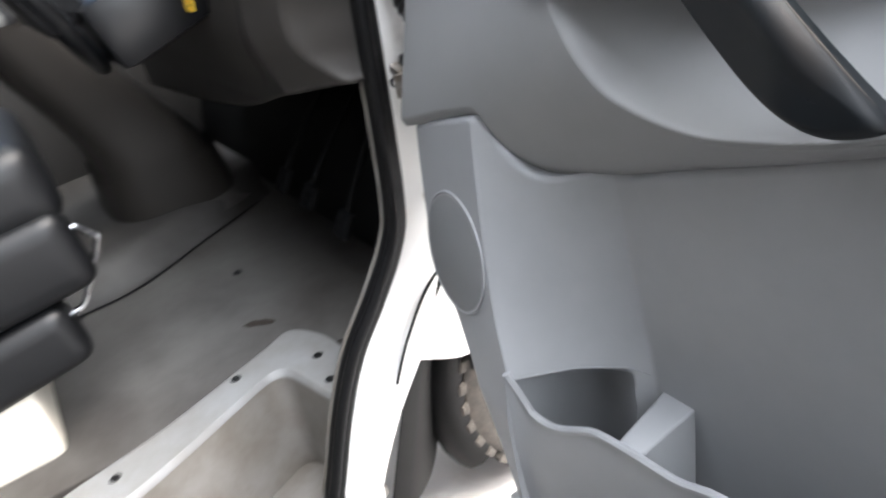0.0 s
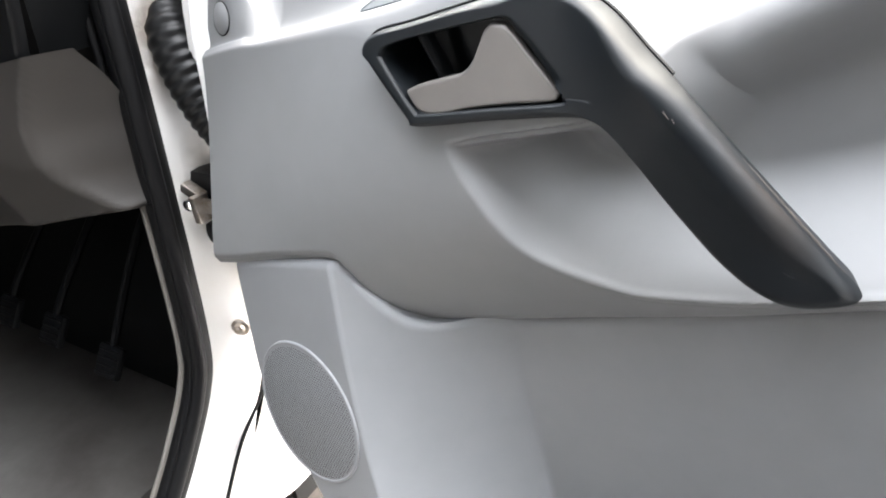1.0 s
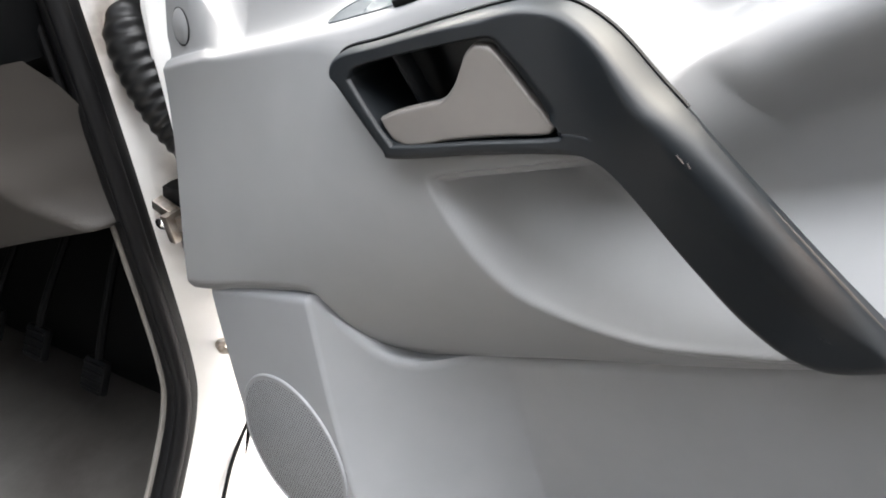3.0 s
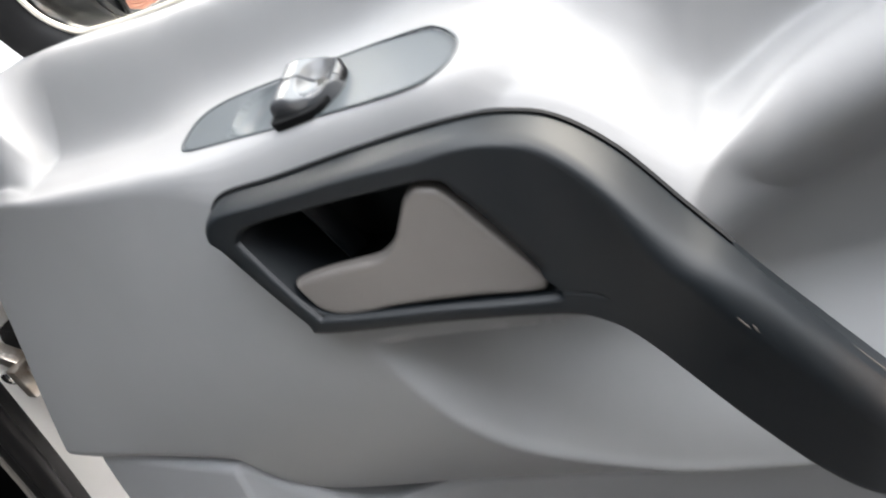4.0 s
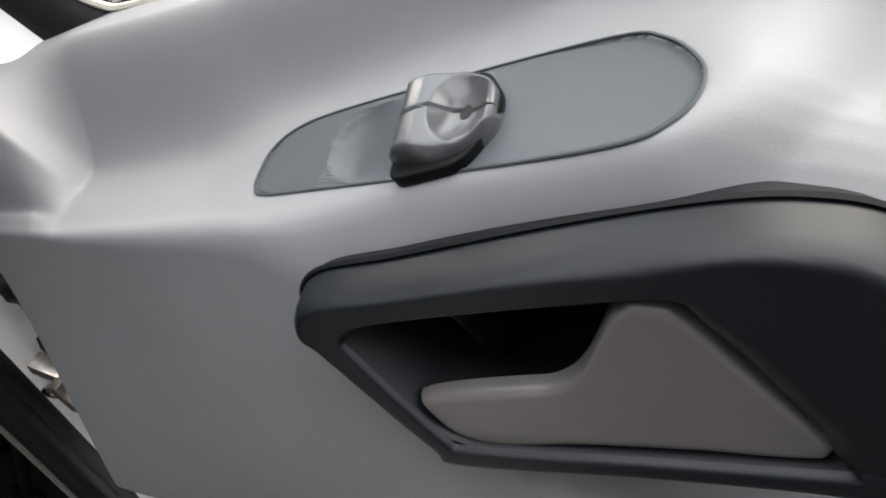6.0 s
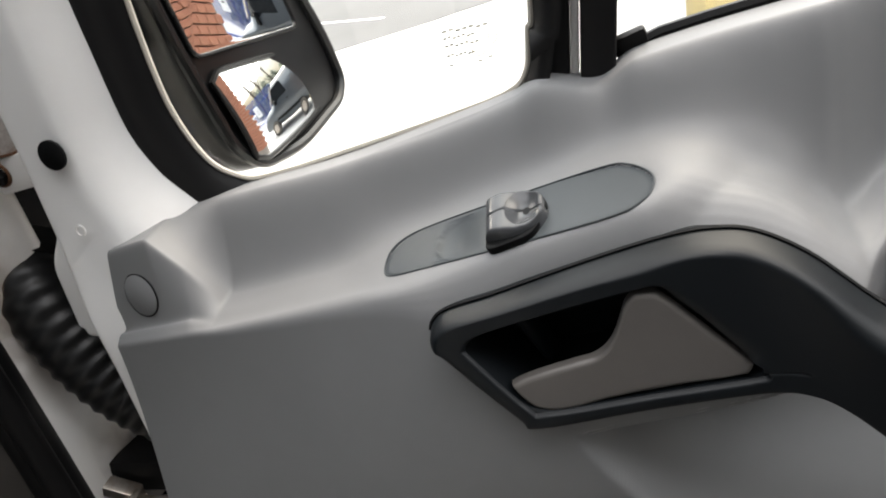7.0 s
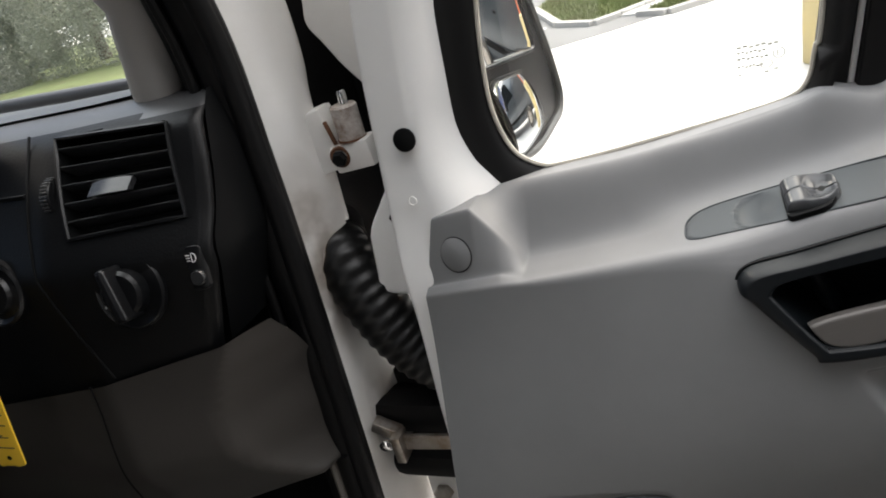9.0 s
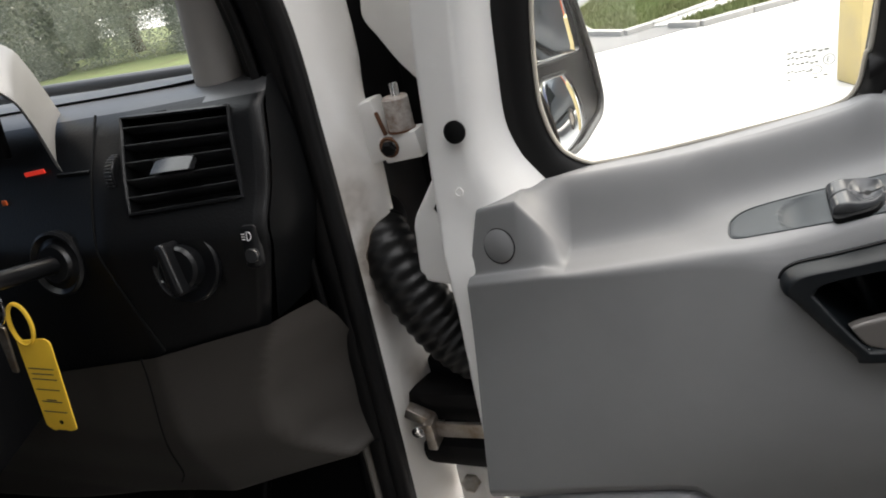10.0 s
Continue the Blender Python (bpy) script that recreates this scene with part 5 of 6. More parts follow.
part("screen_ledge", tube([(-0.53, 0.27, 1.513), (-0.76, 0.30, 1.521), (-1.06, 0.30, 1.529), (-1.9, 0.30, 1.535)], 0.0095, 10), DASHLIT, dash)


def trim_fn(u, v):
    x = lerp(-0.465, -1.95, u**1.5)
    top = trim_top(x)
    bot = along([(-1.95, 0.93), (-1.0, 1.00), (-0.66, 1.075), (-0.483, 1.103), (-0.46, 1.106)], x)
    z = lerp(bot, top, v)
    y = face_y(max(x, -0.75), z) - 0.006
    edge = along([(1.09, -0.46), (1.124, -0.497), (1.166, -0.524), (1.217, -0.533), (1.276, -0.515), (1.312, -0.494), (1.33, -0.485)], z)
    if x > edge:
        y += 0.076 * ((x - edge) / 0.06)**0.8
    e = min(1.0, v / 0.05)
    y += 0.02 * (1 - math.sqrt(max(0.0, 1 - (1 - e)**2)))
    return (x, y, z)


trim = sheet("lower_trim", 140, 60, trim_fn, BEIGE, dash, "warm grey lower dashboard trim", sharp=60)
# underside coloured near-black for the shade below the trim
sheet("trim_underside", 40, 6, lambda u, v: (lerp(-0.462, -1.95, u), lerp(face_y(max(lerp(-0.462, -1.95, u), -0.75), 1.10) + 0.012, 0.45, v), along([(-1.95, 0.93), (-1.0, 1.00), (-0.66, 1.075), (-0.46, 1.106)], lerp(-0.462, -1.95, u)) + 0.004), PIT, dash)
cut_line = spline([(-0.640, 1.296), (-0.643, 1.24), (-0.652, 1.18), (-0.675, 1.125), (-0.70, 1.095)], 8)
part("panel_joint", tube([(p.x, face_y(p.x, p.y) - 0.0058, p.y) for p in cut_line], 0.0014, 6), PIT, trim)
part("fascia_joint", tube([(lerp(-0.655, -0.612, 1 - i / 20), face_y(lerp(-0.655, -0.612, 1 - i / 20), lerp(1.30, 1.53, i / 20)) - 0.0002, lerp(1.30, 1.53, i / 20)) for i in range(21)], 0.0014, 6), PIT, fascia)

# air vent
vent = tagged(new("air_vent"), "black air vent with five slats")
vent.parent = dash


def vent_pt(a, b, d=0.0):
    """Across a, down b, into the dash d."""
    p = Vector(VENT[0]).lerp(Vector(VENT[1]), a).lerp(Vector(VENT[3]).lerp(Vector(VENT[2]), a), b)
    return Vector((p.x, face_y(p.x, p.y) + d * 0.82, p.y - d * 0.5))


part("vent_frame", tube([vent_pt(*q, -0.001) for q in [(i / 8, 0) for i in range(8)] + [(1, i / 6) for i in range(6)] + [(1 - i / 8, 1) for i in range(8)] + [(0, 1 - i / 6) for i in range(6)]], 0.0022, 6, closed=True), DARKSMOOTH, vent)
sheet("vent_duct", 16, 8, lambda u, v: vent_pt(u, v, 0.035), PIT, vent)
for side in range(4):
    f = [lambda u, v: vent_pt(u, 0, 0.035 * v), lambda u, v: vent_pt(u, 1, 0.035 * v), lambda u, v: vent_pt(0, u, 0.035 * v), lambda u, v: vent_pt(1, u, 0.035 * v)][side]
    sheet("vent_wall", 8, 4, f, PIT, vent)
for k in range(5):
    b = 0.14 + 0.18 * k
    def slat(u, v, b=b):
        a = 2 * math.pi * u
        return vent_pt(0.01 + 0.98 * v, b, 0.011 - 0.010 * math.cos(a)) + Vector((0, 0, 0.0021 * math.sin(a) + 0.004 * (0.5 + 0.5 * math.cos(a))))
    sheet("slat", 16, 6, slat, SLAT, vent, closed_u=True, sharp=80)
sheet("vent_tab", 12, 8, lambda u, v: vent_pt(0.30 + 0.34 * u, 0.47 + 0.17 * v, -0.010 + 0.010 * (1 - v) - 0.002 * math.sin(math.pi * u)), TAB, vent, push=(0, 0.006, -0.003))
TW = Vector((-0.618, face_y(-0.618, 1.474) + 0.0185, 1.474))
tw = part("thumbwheel", lathe([(0.0205, -0.0045), (0.0215, -0.0035), (0.0215, 0.0035), (0.0205, 0.0045)], facing(TW, (1, 0.1, 0.05)), 36), DARKSMOOTH, dash, "ribbed black vent thumbwheel")
for k in range(19):
    a = radians(-80 + 160 * k / 18)
    part("thumbwheel_rib", block((0.0085, 0.0016, 0.0016), TW + Vector((0, -0.0217 * math.cos(a), 0.0217 * math.sin(a))), 0.0003, (-math.degrees(a), 0, 0), seg=1), SLAT, tw)
part("thumbwheel_slot", block((0.013, 0.002, 0.046), TW + Vector((0, -0.0162, 0)), 0.0008, (-28, 0, 0)), PIT, tw)

# light switch
lsw_at = Vector((-0.549, face_y(-0.549, 1.392) - 0.001, 1.392))
lsw_m = facing(lsw_at, (0.15, -1, 0.28))
lsw = part("light_switch", lathe([(0.036, -0.004), (0.036, 0.001), (0.034, 0.003), (0.032, 0.002)], lsw_m, 40), DARKSMOOTH, dash, "round black headlamp switch")
part("knob", lathe([(0.022, 0.0), (0.021, 0.012), (0.018, 0.015)], lsw_m, 32), DARKSMOOTH, lsw)
part("knob_grip", prism([tuple(p) for p in rounded([(-0.0065, -0.024), (0.0065, -0.024), (0.005, 0.026), (-0.005, 0.026)], 0.004)], lsw_m @ Matrix.Rotation(radians(12), 4, "Z"), 0.028, bevel=0.004), DARKSMOOTH, lsw)
for a in (70, 95, 118, 140, 215):
    q = lsw_m @ Vector((0.0285 * math.cos(radians(a - 10)), 0.0285 * math.sin(radians(a - 10)), 0.0032))
    part("switch_mark", block((0.004, 0.0006, 0.0022), q, 0, (-16, 0, 8)), PRINT, lsw)
adj_at = Vector((-0.4785, face_y(-0.4785, 1.402) - 0.001, 1.402))
adj = part("headlamp_leveller", prism([tuple(p) for p in rounded([(-0.008, -0.020), (0.008, -0.020), (0.008, 0.020), (-0.008, 0.020)], 0.005)], facing(adj_at, (0.2, -1, 0.3)) @ Matrix.Translation((0, 0, -0.004)), 0.006, bevel=0.001), DARKSMOOTH, dash, "small black headlamp levelling wheel")
part("leveller_wheel", lathe([(0.0075, 0), (0.0075, 0.006), (0.006, 0.008)], facing(adj_at + Vector((0, 0, -0.009)), (0.2, -1, 0.3)), 18), TAB, adj)
lm = facing(adj_at + Vector((0, -0.0022, 0.011)), (0.2, -1, 0.3))
part("lamp_symbol", tube([lm @ Vector((0.004 * math.cos(a), 0.0042 * math.sin(a), 0)) for a in [math.pi * (0.5 - k / 10) for k in range(11)]], 0.0004, 4, closed=True), PRINT, adj)
for k in (-1, 0, 1):
    part("lamp_ray", block((0.004, 0.0005, 0.0006), lm @ Vector((-0.0035, 0.0024 * k, 0)), 0), PRINT, adj)

# instrument hood and dial
HOOD_FRONT = spline([(-0.644, -0.062, 1.500), (-0.652, -0.062, 1.545), (-0.670, -0.062, 1.573), (-0.74, -0.066, 1.615), (-0.90, -0.07, 1.640), (-1.06, -0.062, 1.605), (-1.13, -0.055, 1.52)], 8)
HOOD_BACK = spline([(-0.735, 0.040, 1.538), (-0.752, 0.040, 1.590), (-0.772, 0.040, 1.612), (-0.85, 0.05, 1.636), (-0.98, 0.05, 1.648), (-1.12, 0.05, 1.615), (-1.18, 0.05, 1.53)], 8)


def hood(u, v):
    k = int(round(u * (len(HOOD_FRONT) - 1)))
    p = HOOD_FRONT[k].lerp(HOOD_BACK[k], v)
    return p + Vector((0, 0.006 * (1 - min(1.0, v / 0.08))**2, 0.010 * math.sin(math.pi * v)))


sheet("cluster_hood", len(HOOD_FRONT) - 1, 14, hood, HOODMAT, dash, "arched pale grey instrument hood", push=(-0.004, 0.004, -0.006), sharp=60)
part("instrument_panel", block((0.34, 0.01, 0.10), (-0.93, -0.01, 1.555), 0.003, (-10, 0, 0)), PIT, dash)
part("needle", block((0.030, 0.002, 0.0045), (-0.728, face_y(-0.728, 1.489) - 0.002, 1.489), 0.0005, (0, -4, 0)), RED, dash, "red glowing dial needle")
part("warning_light", block((0.007, 0.002, 0.006), (-0.768, face_y(-0.768, 1.466) - 0.002, 1.466), 0.001, (-4, 0, 0)), ORANGE, dash)
part("fascia_slot", block((0.045, 0.004, 0.004), (-0.672, face_y(-0.672, 1.484) - 0.0002, 1.484), 0.001), PIT, dash)

# ignition lock and keys
ign_at = Vector((-0.690, face_y(-0.690, 1.408) - 0.001, 1.408))
ig_m = facing(ign_at, (0.1, -1, 0.25))
lock = part("ignition_lock", lathe([(0.033, -0.004), (0.033, 0.004), (0.030, 0.006), (0.026, 0.002), (0.020, 0.004), (0.018, 0.008)], ig_m, 36), DARKSMOOTH, dash, "round black ignition lock")
keys = thing("key_ring", "van key with yellow plastic tag hanging from the ignition", "keys")
key_tip = ig_m @ Vector((0, 0, 0.06))
part("key_shaft", tube([ig_m @ Vector((0, 0, 0.004)), ig_m @ Vector((-0.008, 0, 0.075))], 0.009, 12), DARKSMOOTH, keys)
ring_c = Vector((-0.715, -0.130, 1.395))
part("split_ring", tube([ring_c + Vector((0.012 * math.cos(a), 0.004 * math.sin(a), 0.017 * math.sin(a))) for a in [2 * math.pi * k / 28 for k in range(28)]], 0.0013, 6, closed=True), CHROME, keys)
part("spare_key", prism([tuple(p) for p in rounded([(-0.006, 0), (0.006, 0), (0.004, -0.055), (-0.003, -0.055)], 0.002)], facing((-0.727, -0.127, 1.372), (0.1, -1, 0), ) @ Matrix.Rotation(radians(-14), 4, "Z"), 0.0022, bevel=0.0004), STEEL, keys)
tag_m = facing((-0.702, -0.122, 1.352), (0.12, -1, 0.1)) @ Matrix.Rotation(radians(-6), 4, "Z")
tag = part("key_tag", prism([tuple(p) for p in rounded([(-0.018, 0.0), (0.016, 0.004), (0.022, 0.0), (0.020, -0.100), (0.010, -0.103), (0.002, -0.099), (-0.008, -0.104), (-0.017, -0.098)], 0.003)], tag_m, 0.0016, bevel=0.0004), YELLOW, keys, "yellow plastic key tag with printed lines")
part("tag_loop", tube([tag_m @ Vector((-0.006 + 0.013 * math.cos(a), 0.018 + 0.022 * math.sin(a), 0.001)) for a in [2 * math.pi * k / 24 for k in range(24)]], 0.0022, 6, closed=True), YELLOW, keys)
for k, (w, y) in enumerate(((0.030, -0.030), (0.026, -0.036), (0.030, -0.042), (0.028, -0.054), (0.012, -0.066), (0.024, -0.068), (0.028, -0.080))):
    part("tag_print", block((w, 0.0011, 0.0004), (0, 0, 0), 0), INK, tag).matrix_basis = tag_m @ Matrix.Translation((0.001, y, 0.0018))
part("tag_hole", lathe([(0.0025, 0), (0.0025, 0.0004)], tag_m @ Matrix.Translation((0.004, -0.092, 0.0016)), 12), PIT, tag)

# steering column shroud, centre console, pedals
col = thing("steering_column", "black steering column shroud under the dashboard", "steering column")
part("shroud", block((0.26, 0.24, 0.13), (-0.93, -0.16, 1.265), 0.03, (18, 0, 0)), DARKSMOOTH, col)
part("wheel_boss", block((0.22, 0.10, 0.16), (-0.96, -0.33, 1.33), 0.04, (25, 0, 0)), DARKSMOOTH, col)
RIMC = Vector((-0.97, -0.36, 1.35))
part("wheel_rim", tube([RIMC + Vector((0.20 * math.cos(a), -0.09 * math.sin(a), 0.178 * math.sin(a))) for a in [2 * math.pi * k / 40 for k in range(40)]], 0.016, 10, closed=True), DARKSMOOTH, col, "black steering wheel rim")

console = thing("centre_console", "warm grey centre console running down to the floor", "console")


def console_fn(u, v):
    a = 2 * math.pi * u
    w = along([(0, 0.25), (0.25, 0.23), (0.6, 0.20), (1, 0.20)], v)
    d = along([(0, 0.20), (0.25, 0.18), (0.5, 0.15), (1, 0.12)], v)
    cx, cy = lerp(-1.86, -1.68, v), along([(0, -0.13), (0.3, -0.15), (0.55, -0.22), (0.8, -0.31), (1, -0.37)], v)
    ex = 3.4
    c, s = math.cos(a), math.sin(a)
    k = (abs(c)**ex + abs(s)**ex)**(-1 / ex)
    return (cx + w * c * k, cy + d * s * k, lerp(0.58, 1.24, v))


sheet("console_body", 64, 24, console_fn, BEIGE, console, closed_u=True, sharp=60)
sheet("console_foot", 64, 10, lambda u, v: Vector(console_fn(u, 0.28 * v)) + Vector((0.012 * math.cos(2 * math.pi * u), 0.012 * math.sin(2 * math.pi * u), 0)), BEIGE, console, closed_u=True, sharp=60)
sheet("console_plinth", 64, 10, lambda u, v: Vector(console_fn(u, 0)) + Vector(((0.05 * (1 - v)**2 + 0.010) * math.cos(2 * math.pi * u), (0.05 * (1 - v)**2 + 0.010) * math.sin(2 * math.pi * u), -0.012 + 0.05 * v)), FLOORMAT, console, closed_u=True)
part("gear_gaiter", lathe([(0.06, 0), (0.055, 0.02), (0.03, 0.06), (0.02, 0.09)], Matrix.Translation((-1.68, -0.40, 1.24)), 20), DARKSMOOTH, console)
# kick panel blackened as well, for the shade under the dashboard
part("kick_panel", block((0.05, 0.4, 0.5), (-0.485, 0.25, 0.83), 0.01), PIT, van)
for name, x, y, z in (("accelerator_pedal", -0.80, 0.055, 0.725), ("brake_pedal", -0.95, 0.048, 0.760), ("clutch_pedal", -1.10, 0.045, 0.765)):
    ped = thing(name, "worn foot pedal with a grey rubber pad below the dashboard", "pedal", "pedals")
    part("pedal_arm", tube(spline([(x, 0.33, 1.05), (x, 0.20, 0.93), (x, y + 0.03, z + 0.04), (x, y + 0.012, z)], 5), 0.008, 8), RUBBER, ped)
    pad = part("pedal_pad", block((0.064, 0.016, 0.062), (x, y, z - 0.005), 0.006, (-35, 0, 0)), RUBBER, ped, "worn black pedal pad")
    for k in range(4):
        part("pad_rib", block((0.056, 0.004, 0.005), Vector((x, y, z - 0.005)) + Euler((radians(-35), 0, 0)).to_matrix() @ Vector((0, -0.009, -0.021 + 0.014 * k)), 0.001, (-35, 0, 0), seg=1), RUBBER, pad)

# driver's seat, side on
seat = thing("driver_seat", "black driver's seat with plastic side cover on a cream base", "seat")
part("cushion", block((0.50, 0.56, 0.16), (-1.00, -0.72, 1.03), 0.06, (4, 0, 0), seg=4), SEAT, seat)
part("side_cover", block((0.12, 0.55, 0.16), (-0.79, -0.72, 0.90), 0.045, (6, 0, 0), seg=4), SEAT, seat)
part("lower_cover", block((0.12, 0.50, 0.13), (-0.79, -0.76, 0.745), 0.04, (8, 0, 0), seg=4), SEAT, seat)
part("seat_base", block((0.46, 0.46, 0.20), (-0.98, -0.86, 0.64), 0.03), CREAM, seat)
part("backrest", block((0.50, 0.16, 0.75), (-1.00, -1.10, 1.42), 0.06, (-10, 0, 0), seg=4), SEAT, seat)
part("release_bar", tube(spline([(-0.84, -0.52, 0.945), (-0.83, -0.454, 0.942), (-0.83, -0.425, 0.912), (-0.83, -0.423, 0.893), (-0.83, -0.485, 0.795), (-0.83, -0.515, 0.780), (-0.84, -0.56, 0.785)], 6), 0.0065, 8), CHROME, seat, "bare metal seat release bar")

# ---- outdoors ----
def ground(name, pts, z, mat, label="", cat="", thick=0.001):
    """A level slab with upright edges."""
    n = len(pts)
    verts = [(x, y, z) for x, y in pts] + [(x, y, z - thick) for x, y in pts]
    faces = [tuple(f) for f in mathutils.geometry.tessellate_polygon([[Vector((x, y, 0)) for x, y in pts]])]
    faces += [(i, (i + 1) % n, n + (i + 1) % n, n + i) for i in range(n)]
    o = link(name, verts, faces, mat, sharp=5)
    return tagged(o, label, cat, kind="structure")


base = part("ground", block((900, 900, 0.02), (0, 0, -0.011), 0), CONCRETE)
tagged(base, "pale worn concrete yard and drive", "ground", kind="structure")
# added dark apron: less light bounces up from the ground onto the door
ground("apron", [(-0.3, -1.19), (2.88, -1.19), (2.88, -0.02), (-0.3, -0.02)], 0.006, DARKGROUND, "added dark apron that cuts bounced light below the door", "pavement", 0.004)
ground("road", [(-60, -25), (-4.6, 5.6), (-2.79, 6.93), (-1.82, 7.46), (-1.5, 7.7), (-1.0, 8.0), (-0.55, 8.35), (0.04, 8.69), (0.68, 9.05), (60, 42), (60, 60), (-60, 14)], 0.006, ASPHALT, "worn grey asphalt road with white lines", "road", 0.006)
ground("verge", [(-1.78, 9.0), (-1.25, 8.62), (-0.95, 8.87), (-0.67, 9.22), (-0.22, 9.8), (2.2, 13.6), (-2.2, 13.4), (-2.4, 10.7)], 0.05, SOIL, "rough grass verge at the drive mouth", "verge", 0.05)
ground("verge_far", [(-0.66, 8.70), (-0.34, 8.46), (0.23, 8.86), (0.68, 9.15), (4.2, 12.2), (3.4, 13.2), (-0.1, 9.4)], 0.05, SOIL, "second rough grass verge", "verge", 0.05)


def kerb_line(pts, z=0.005):
    k = thing("kerb", "weathered concrete kerb round the grass verge", "kerb", "kerbs")
    for a, b in zip(pts, pts[1:]):
        a, b = Vector((*a, z)), Vector((*b, z))
        m = max(1, int((b - a).length / 0.5))
        for i in range(m):
            p, q = a.lerp(b, i / m), a.lerp(b, (i + 1) / m)
            ang = math.degrees(math.atan2(q.y - p.y, q.x - p.x))
            part("kerb_stone", block(((q - p).length - 0.012, 0.12, 0.13), (p + q) / 2, 0.015, (0, 0, ang)), KERB, k)


kerb_line([(-2.4, 10.7), (-1.78, 9.0), (-1.25, 8.56), (-0.95, 8.85), (-0.67, 9.2), (-0.22, 9.8)])
kerb_line([(-0.70, 8.65), (-0.34, 8.4), (0.23, 8.80), (0.68, 9.09), (4.2, 12.1)])
ground("footpath", [(-0.92, 8.80), (-0.70, 8.70), (-0.1, 9.4), (3.4, 13.2), (2.2, 13.6), (-0.22, 9.8), (-0.67, 9.22)], 0.03, CONCRETE, "pale concrete footpath between the verges", "footpath", 0.03)


def grass(name, poly, n, h=0.07):
    verts, faces = [], []
    rng = random.Random(5)
    xs, ys = [p[0] for p in poly], [p[1] for p in poly]
    while len(faces) < n:
        x, y = rng.uniform(min(xs), max(xs)), rng.uniform(min(ys), max(ys))
        if not inside(poly, x, y):
            continue
        a, k = rng.uniform(0, 6.28), rng.uniform(0.4, 1.2) * h
        w = Vector((math.cos(a), math.sin(a), 0)) * 0.008
        b = Vector((x, y, 0.05))
        t = b + Vector((rng.uniform(-0.03, 0.03), rng.uniform(-0.03, 0.03), k))
        i = len(verts)
        verts += [b - w, b + w, t]
        faces.append((i, i + 1, i + 2))
    o = link(name, verts, faces, GRASS)
    tagged(o, "short rough grass with moss", "grass", kind="stuff")


grass("verge_grass", [(-1.72, 9.07), (-1.25, 8.70), (-1.0, 8.93), (-0.75, 9.27), (-0.3, 9.85), (2.0, 13.4), (-2.1, 13.2), (-2.3, 10.7)], 26000)
grass("verge_grass_far", [(-0.58, 8.72), (-0.34, 8.55), (0.2, 8.95), (0.66, 9.25), (4.0, 12.2), (3.3, 13.0), (-0.08, 9.35)], 12000)
for a, b in (((-6.4, 12.9), (-4.4, 11.8)), ((-3.6, 11.35), (-2.2, 10.75)), ((-4.2, 9.0), (-2.6, 8.2)), ((-2.3, 9.2), (-1.95, 9.0))):
    a, b = Vector((*a, 0.0)), Vector((*b, 0.0))
    m = part("road_line", block(((b - a).length, 0.08, 0.006), (a + b) / 2 + Vector((0, 0, 0.008)), 0, (0, 0, math.degrees(math.atan2(b.y - a.y, b.x - a.x)))), PRINT)
    tagged(m, "worn white line painted on the road", "road line", "road lines", "structure")


def foliage(name, centre, size, n, leaf, label, cat, seed, mat=LEAF, shape=None):
    """Many small leaf cards filling an uneven lump."""
    rng = random.Random(seed)
    verts, faces = [], []
    lumps = [(Vector((rng.uniform(-1, 1) * size[0], rng.uniform(-1, 1) * size[1], rng.uniform(-0.8, 1) * size[2])), rng.uniform(0.18, 0.42)) for _ in range(34)]
    c = Vector(centre)
    for _ in range(n):
        l, r = rng.choice(lumps)
        d = Vector((rng.gauss(0, 1), rng.gauss(0, 1), rng.gauss(0, 1))).normalized() * (rng.random()**0.4)
        p = c + l + Vector((d.x * size[0] * r, d.y * size[1] * r * 1.4, d.z * size[2] * r * 1.6))
        if p.z < 0.05:
            p.z = 0.05 + rng.random() * 0.3
        a = Vector((rng.gauss(0, 1), rng.gauss(0, 1), rng.gauss(0, 0.6))).normalized() * leaf * rng.uniform(0.6, 1.3)
        b = a.cross(Vector((rng.gauss(0, 1), rng.gauss(0, 1), rng.gauss(0, 1)))).normalized() * leaf * 0.65
        i = len(verts)
        verts += [p - a, p - b, p + a, p + b]
        faces.append((i, i + 1, i + 2, i + 3))
    o = link(name, verts, faces, mat)
    return tagged(o, label, cat, kind="stuff")


grass_bank = ground("far_verge", [(-60, 12.0), (-23, 12.4), (-12, 12.7), (-6, 12.6), (-6, 40), (-60, 40)], 0.10, GRASS, "far grass bank below the hedge", "verge", 0.10)
for i, (x, y) in enumerate(((-34, 18.6), (-29, 17.8), (-24.5, 15.4), (-20.5, 15.6), (-17, 16.5), (-13.5, 16.5), (-10.0, 17.0), (-6.5, 18.0))):
    foliage("hedge", (x, y + 1.7, 2.3), (2.6, 1.6, 2.6), 64000 if i in (3, 4, 5, 6) else 8000, 0.034 if i in (3, 4, 5, 6) else 0.13, "dense evergreen hedge with bare twigs behind the road", "hedge", 11 + i)


for i, (x, y) in enumerate(((-38, 24), (-31, 22.5), (-25, 21.5), (-19.5, 20.5), (-14, 20), (-9, 21))):
    foliage("hedge_behind", (x, y + 2.2, 3.4), (3.8, 1.3, 3.6), 30000 if 1 < i else 6000, 0.05 if 1 < i else 0.13, "tall ivy-covered scrub behind the hedge", "scrub", 31 + i)


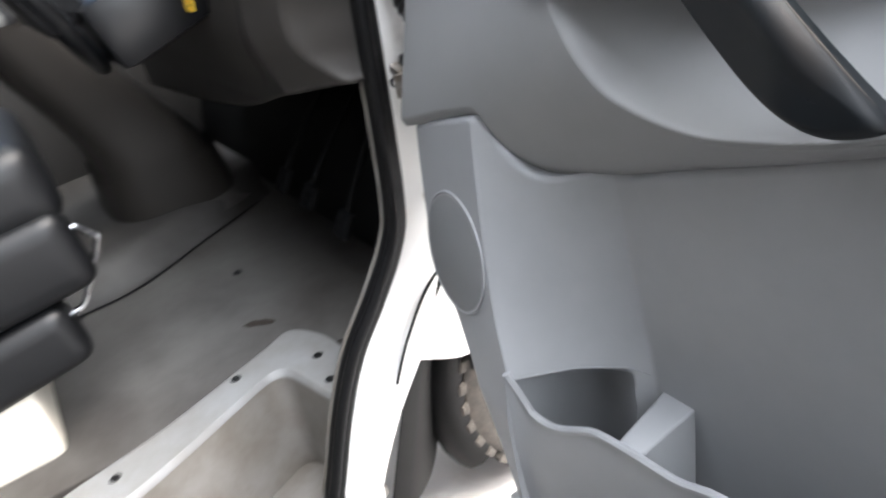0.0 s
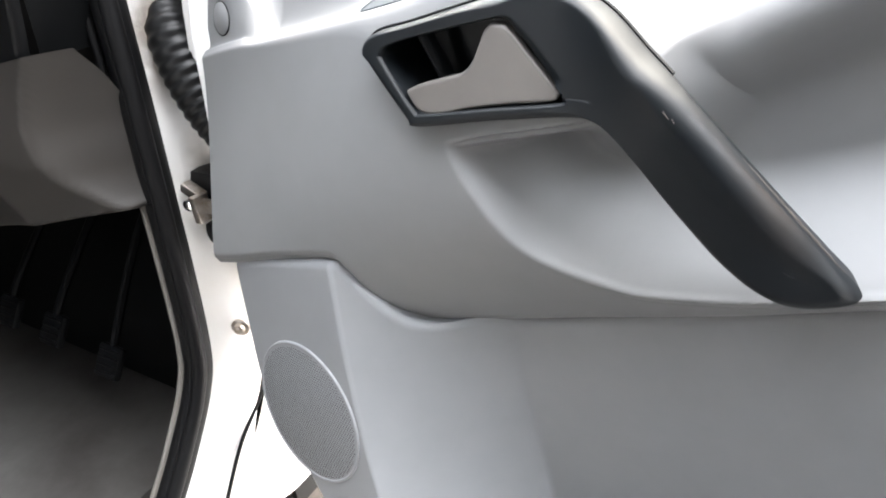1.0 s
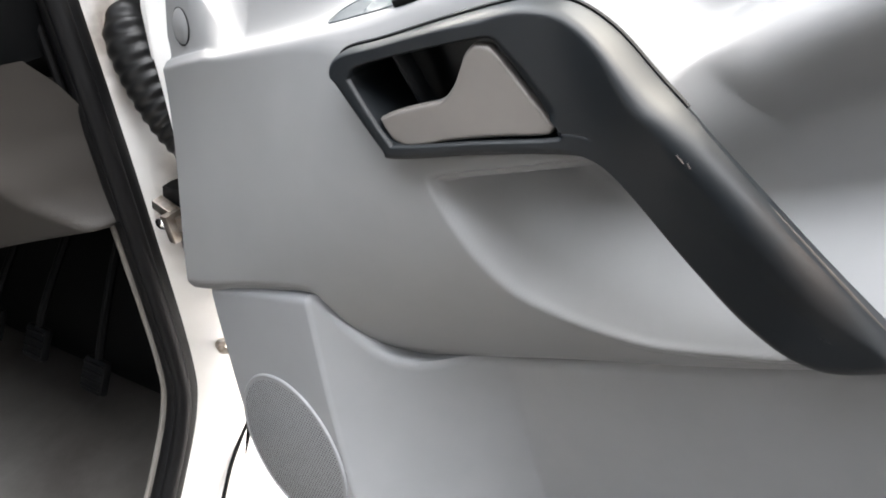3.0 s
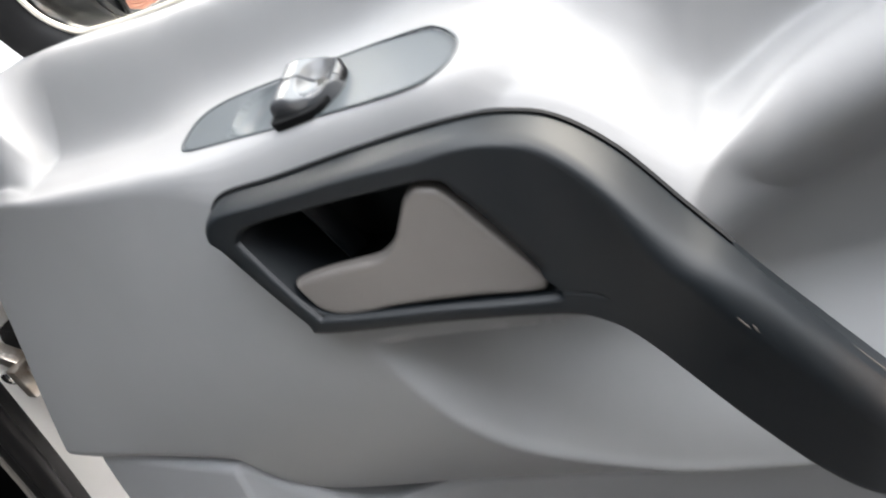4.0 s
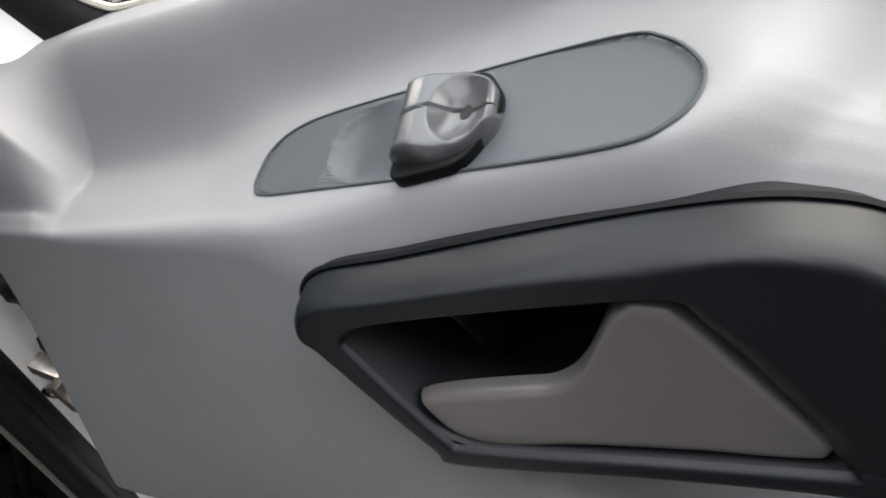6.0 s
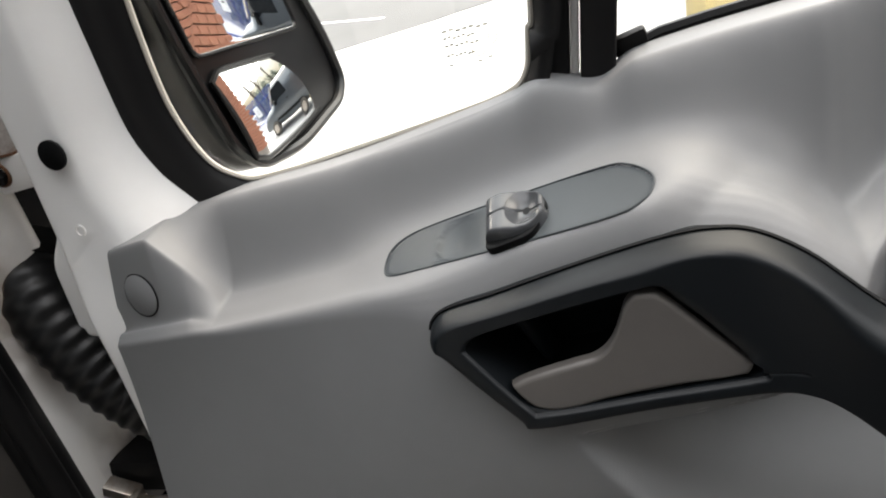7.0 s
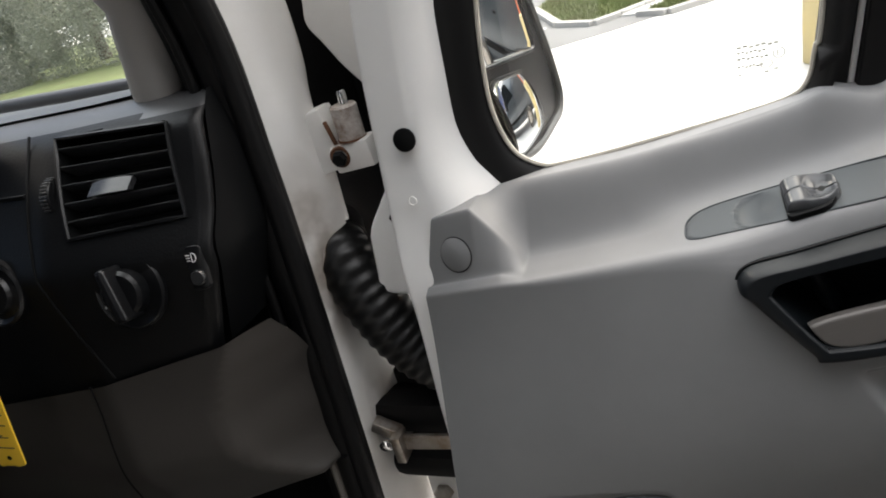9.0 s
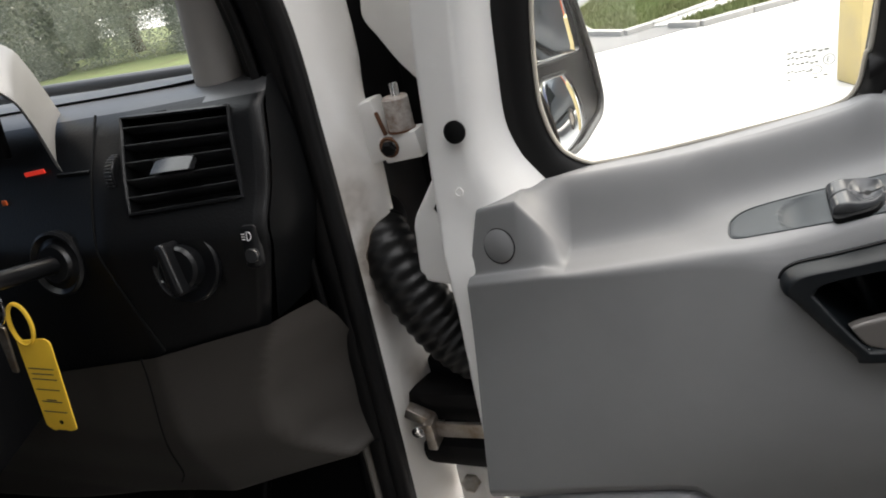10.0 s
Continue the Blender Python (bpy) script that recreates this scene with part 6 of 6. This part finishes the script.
def bare_tree(at, h, seed):
    rng = random.Random(seed)
    t = thing("tree", "leafless tree with grey trunk behind the hedge", "tree", "bare trees")
    c = Vector(at)
    top = c + Vector((rng.uniform(-0.4, 0.4), rng.uniform(-0.4, 0.4), h))
    part("trunk", tube([c, c.lerp(top, 0.4) + Vector((0.1, 0, 0)), top], [h * 0.026, h * 0.018, 0.02], 10), BARK, t)
    for k in range(16):
        s = c.lerp(top, rng.uniform(0.22, 0.9))
        d = Vector((rng.uniform(-1, 1), rng.uniform(-1, 1), rng.uniform(0.4, 1.3))).normalized() * h * rng.uniform(0.15, 0.34)
        e = s + d
        part("limb", tube([s, s + d * 0.5 + Vector((0, 0, 0.1)), e], [0.05, 0.03, 0.008], 6), BARK, t)
        for _ in range(5):
            q = s + d * rng.uniform(0.3, 1)
            g = q + Vector((rng.uniform(-1, 1), rng.uniform(-1, 1), rng.uniform(0, 1))) * h * 0.09
            part("twig", tube([q, g], [0.012, 0.004], 4), BARK, t)


for i, (x, y, h) in enumerate(((-14.6, 17.0, 7), (-21, 20.5, 9), (-27, 23, 9), (13, 18, 9), (16, 19, 10), (10, 19, 8), (20, 24, 11))):
    bare_tree((x, y, 0), h, 40 + i)
for i, (x, y) in enumerate(((12, 21), (17, 22), (8, 23), (22, 26))):
    foliage("shrub", (x, y, 1.6), (2.2, 1.4, 1.8), 5000, 0.17, "evergreen shrubs behind the blue fence", "shrub", 70 + i)

# yellow post by the yard
post = thing("bollard", "faded yellow square steel post in the yard", "bollard")
part("post", block((0.28, 0.28, 1.05), (0.88, 5.28, 0.525), 0.02, (0, 0, 24)), POST, post)

# parked dark grey van, side on
car = thing("parked_van", "parked dark grey small van", "van")


cv, cf = [], []
nx, nr = 40, 24
for i in range(nx + 1):
    x = lerp(1.1, 5.0, i / nx)
    roof = along([(1.1, 1.72), (1.4, 1.82), (3.2, 1.84), (3.5, 1.74), (4.1, 1.14), (4.75, 0.98), (5.0, 0.72)], x)
    for j in range(nr):
        a = math.pi * 2 * j / nr
        c, s = math.cos(a), math.sin(a)
        k = (abs(c)**5 + abs(s)**5)**(-0.2)
        hw = 0.86 - 0.10 * max(0.0, s) * smooth01((roof - 1.1) / 0.6)
        cv.append((x, 6.65 + hw * c * k, lerp(0.28, roof, 0.5 + 0.5 * s * k)))
for i in range(nx):
    for j in range(nr):
        k = (j + 1) % nr
        cf.append((i * nr + j, (i + 1) * nr + j, (i + 1) * nr + k, i * nr + k))
cf.append(tuple(range(nr)))
cf.append(tuple(nx * nr + j for j in range(nr)))
link("body", cv, cf, CARPAINT, car, sharp=50)
part("side_window", prism([tuple(p) for p in rounded([(2.55, 1.20), (3.95, 1.16), (3.42, 1.66), (2.60, 1.68)], 0.05)], Matrix(((1, 0, 0, 0), (0, 0, -1, 5.90), (0, 1, 0, 0), (0, 0, 0, 1))), 0.09), CARGLASS, car)
part("windscreen_edge", tube([(3.38, 5.86, 1.74), (3.75, 5.84, 1.44), (4.1, 5.82, 1.14)], 0.03, 8), STEEL, car)
cm = part("door_mirror", block((0.14, 0.16, 0.16), (3.55, 5.68, 1.16), 0.04), RUBBER, car)
part("door_handle", block((0.16, 0.03, 0.035), (2.72, 5.77, 1.02), 0.01), RUBBER, car)
part("rub_strip", block((2.2, 0.03, 0.09), (2.9, 5.775, 0.58), 0.01), RUBBER, car)
part("tail_lamp", block((0.06, 0.10, 0.40), (1.12, 5.83, 1.15), 0.02), ORANGE, car)
for x in (1.85, 4.25):
    part("wheel", lathe([(0.17, 0.0), (0.28, -0.005), (0.30, 0.02), (0.30, 0.18), (0.28, 0.20)], facing((x, 5.74, 0.30), (0, -1, 0)) @ Matrix.Translation((0, 0, -0.2)), 32), TYRE, car)
    part("hub", lathe([(0.18, 0), (0.17, 0.02), (0.05, 0.03)], facing((x, 5.745, 0.30), (0, -1, 0)), 24), STEEL, car)

# blue palisade fence
fence = thing("fence", "blue painted steel palisade fence", "fence")
fa, fb = Vector((5.6, 9.6, 0)), Vector((12.6, 9.0, 0))
fdir = (fb - fa).normalized()
pale_me = None
for k in range(44):
    p = fa.lerp(fb, k / 43)
    if pale_me is None:
        pb2 = block((0.07, 0.012, 2.2), (0, 0, 1.1), 0.003, seg=1)
        pale_me = bpy.data.meshes.new("pale")
        pb2.to_mesh(pale_me)
        pb2.free()
        pale_me.materials.append(BLUE)
    o = new("pale", pale_me)
    o.parent = fence
    o.matrix_basis = Matrix.Translation(p) @ Matrix.Rotation(math.atan2(fdir.y, fdir.x), 4, "Z")
for z in (0.45, 1.75):
    part("rail", tube([fa + Vector((0, 0.03, z)), fb + Vector((0, 0.03, z))], 0.03, 6), BLUE, fence)
sg = thing("notice_board", "white notice board fixed to the blue fence", "sign")
part("board", block((0.65, 0.02, 0.75), (8.3, 9.25, 1.35), 0.005), SIGN, sg)
for k in range(4):
    part("print_bar", block((0.44 - 0.06 * k, 0.004, 0.03), (8.3, 9.237, 1.55 - 0.13 * k), 0), INK, sg)

# brick wall of the workshop
brick = tagged(new("workshop_wall"), "red brick workshop wall with pale joints", "wall", kind="structure")
bw = block((0.24, 2.5, 3.6), (3.02, 2.00, 1.8), 0)
part("mortar", bw, MORTAR, brick)
bb = block((0.10, 0.213, 0.064), (0, 0, 0), 0.004, seg=1)
bme = bpy.data.meshes.new("brick")
bb.to_mesh(bme)
bb.free()
bme.materials.append(BRICK)
for r in range(29):
    for k in range(10):
        o = new("brick", bme)
        o.parent = brick
        o.matrix_basis = Matrix.Translation((2.858, 3.14 - 0.225 * k - (0.112 if r % 2 else 0), 0.65 + 0.075 * r))

# plain wall added unseen behind the camera, to keep light off the door
back = part("shading_wall", block((9.0, 0.25, 4.6), (4.2, -1.33, 2.3), 0.01), SHADEWALL)
tagged(back, "added dark grey wall that shades the door, unseen behind the camera", "wall", kind="structure")
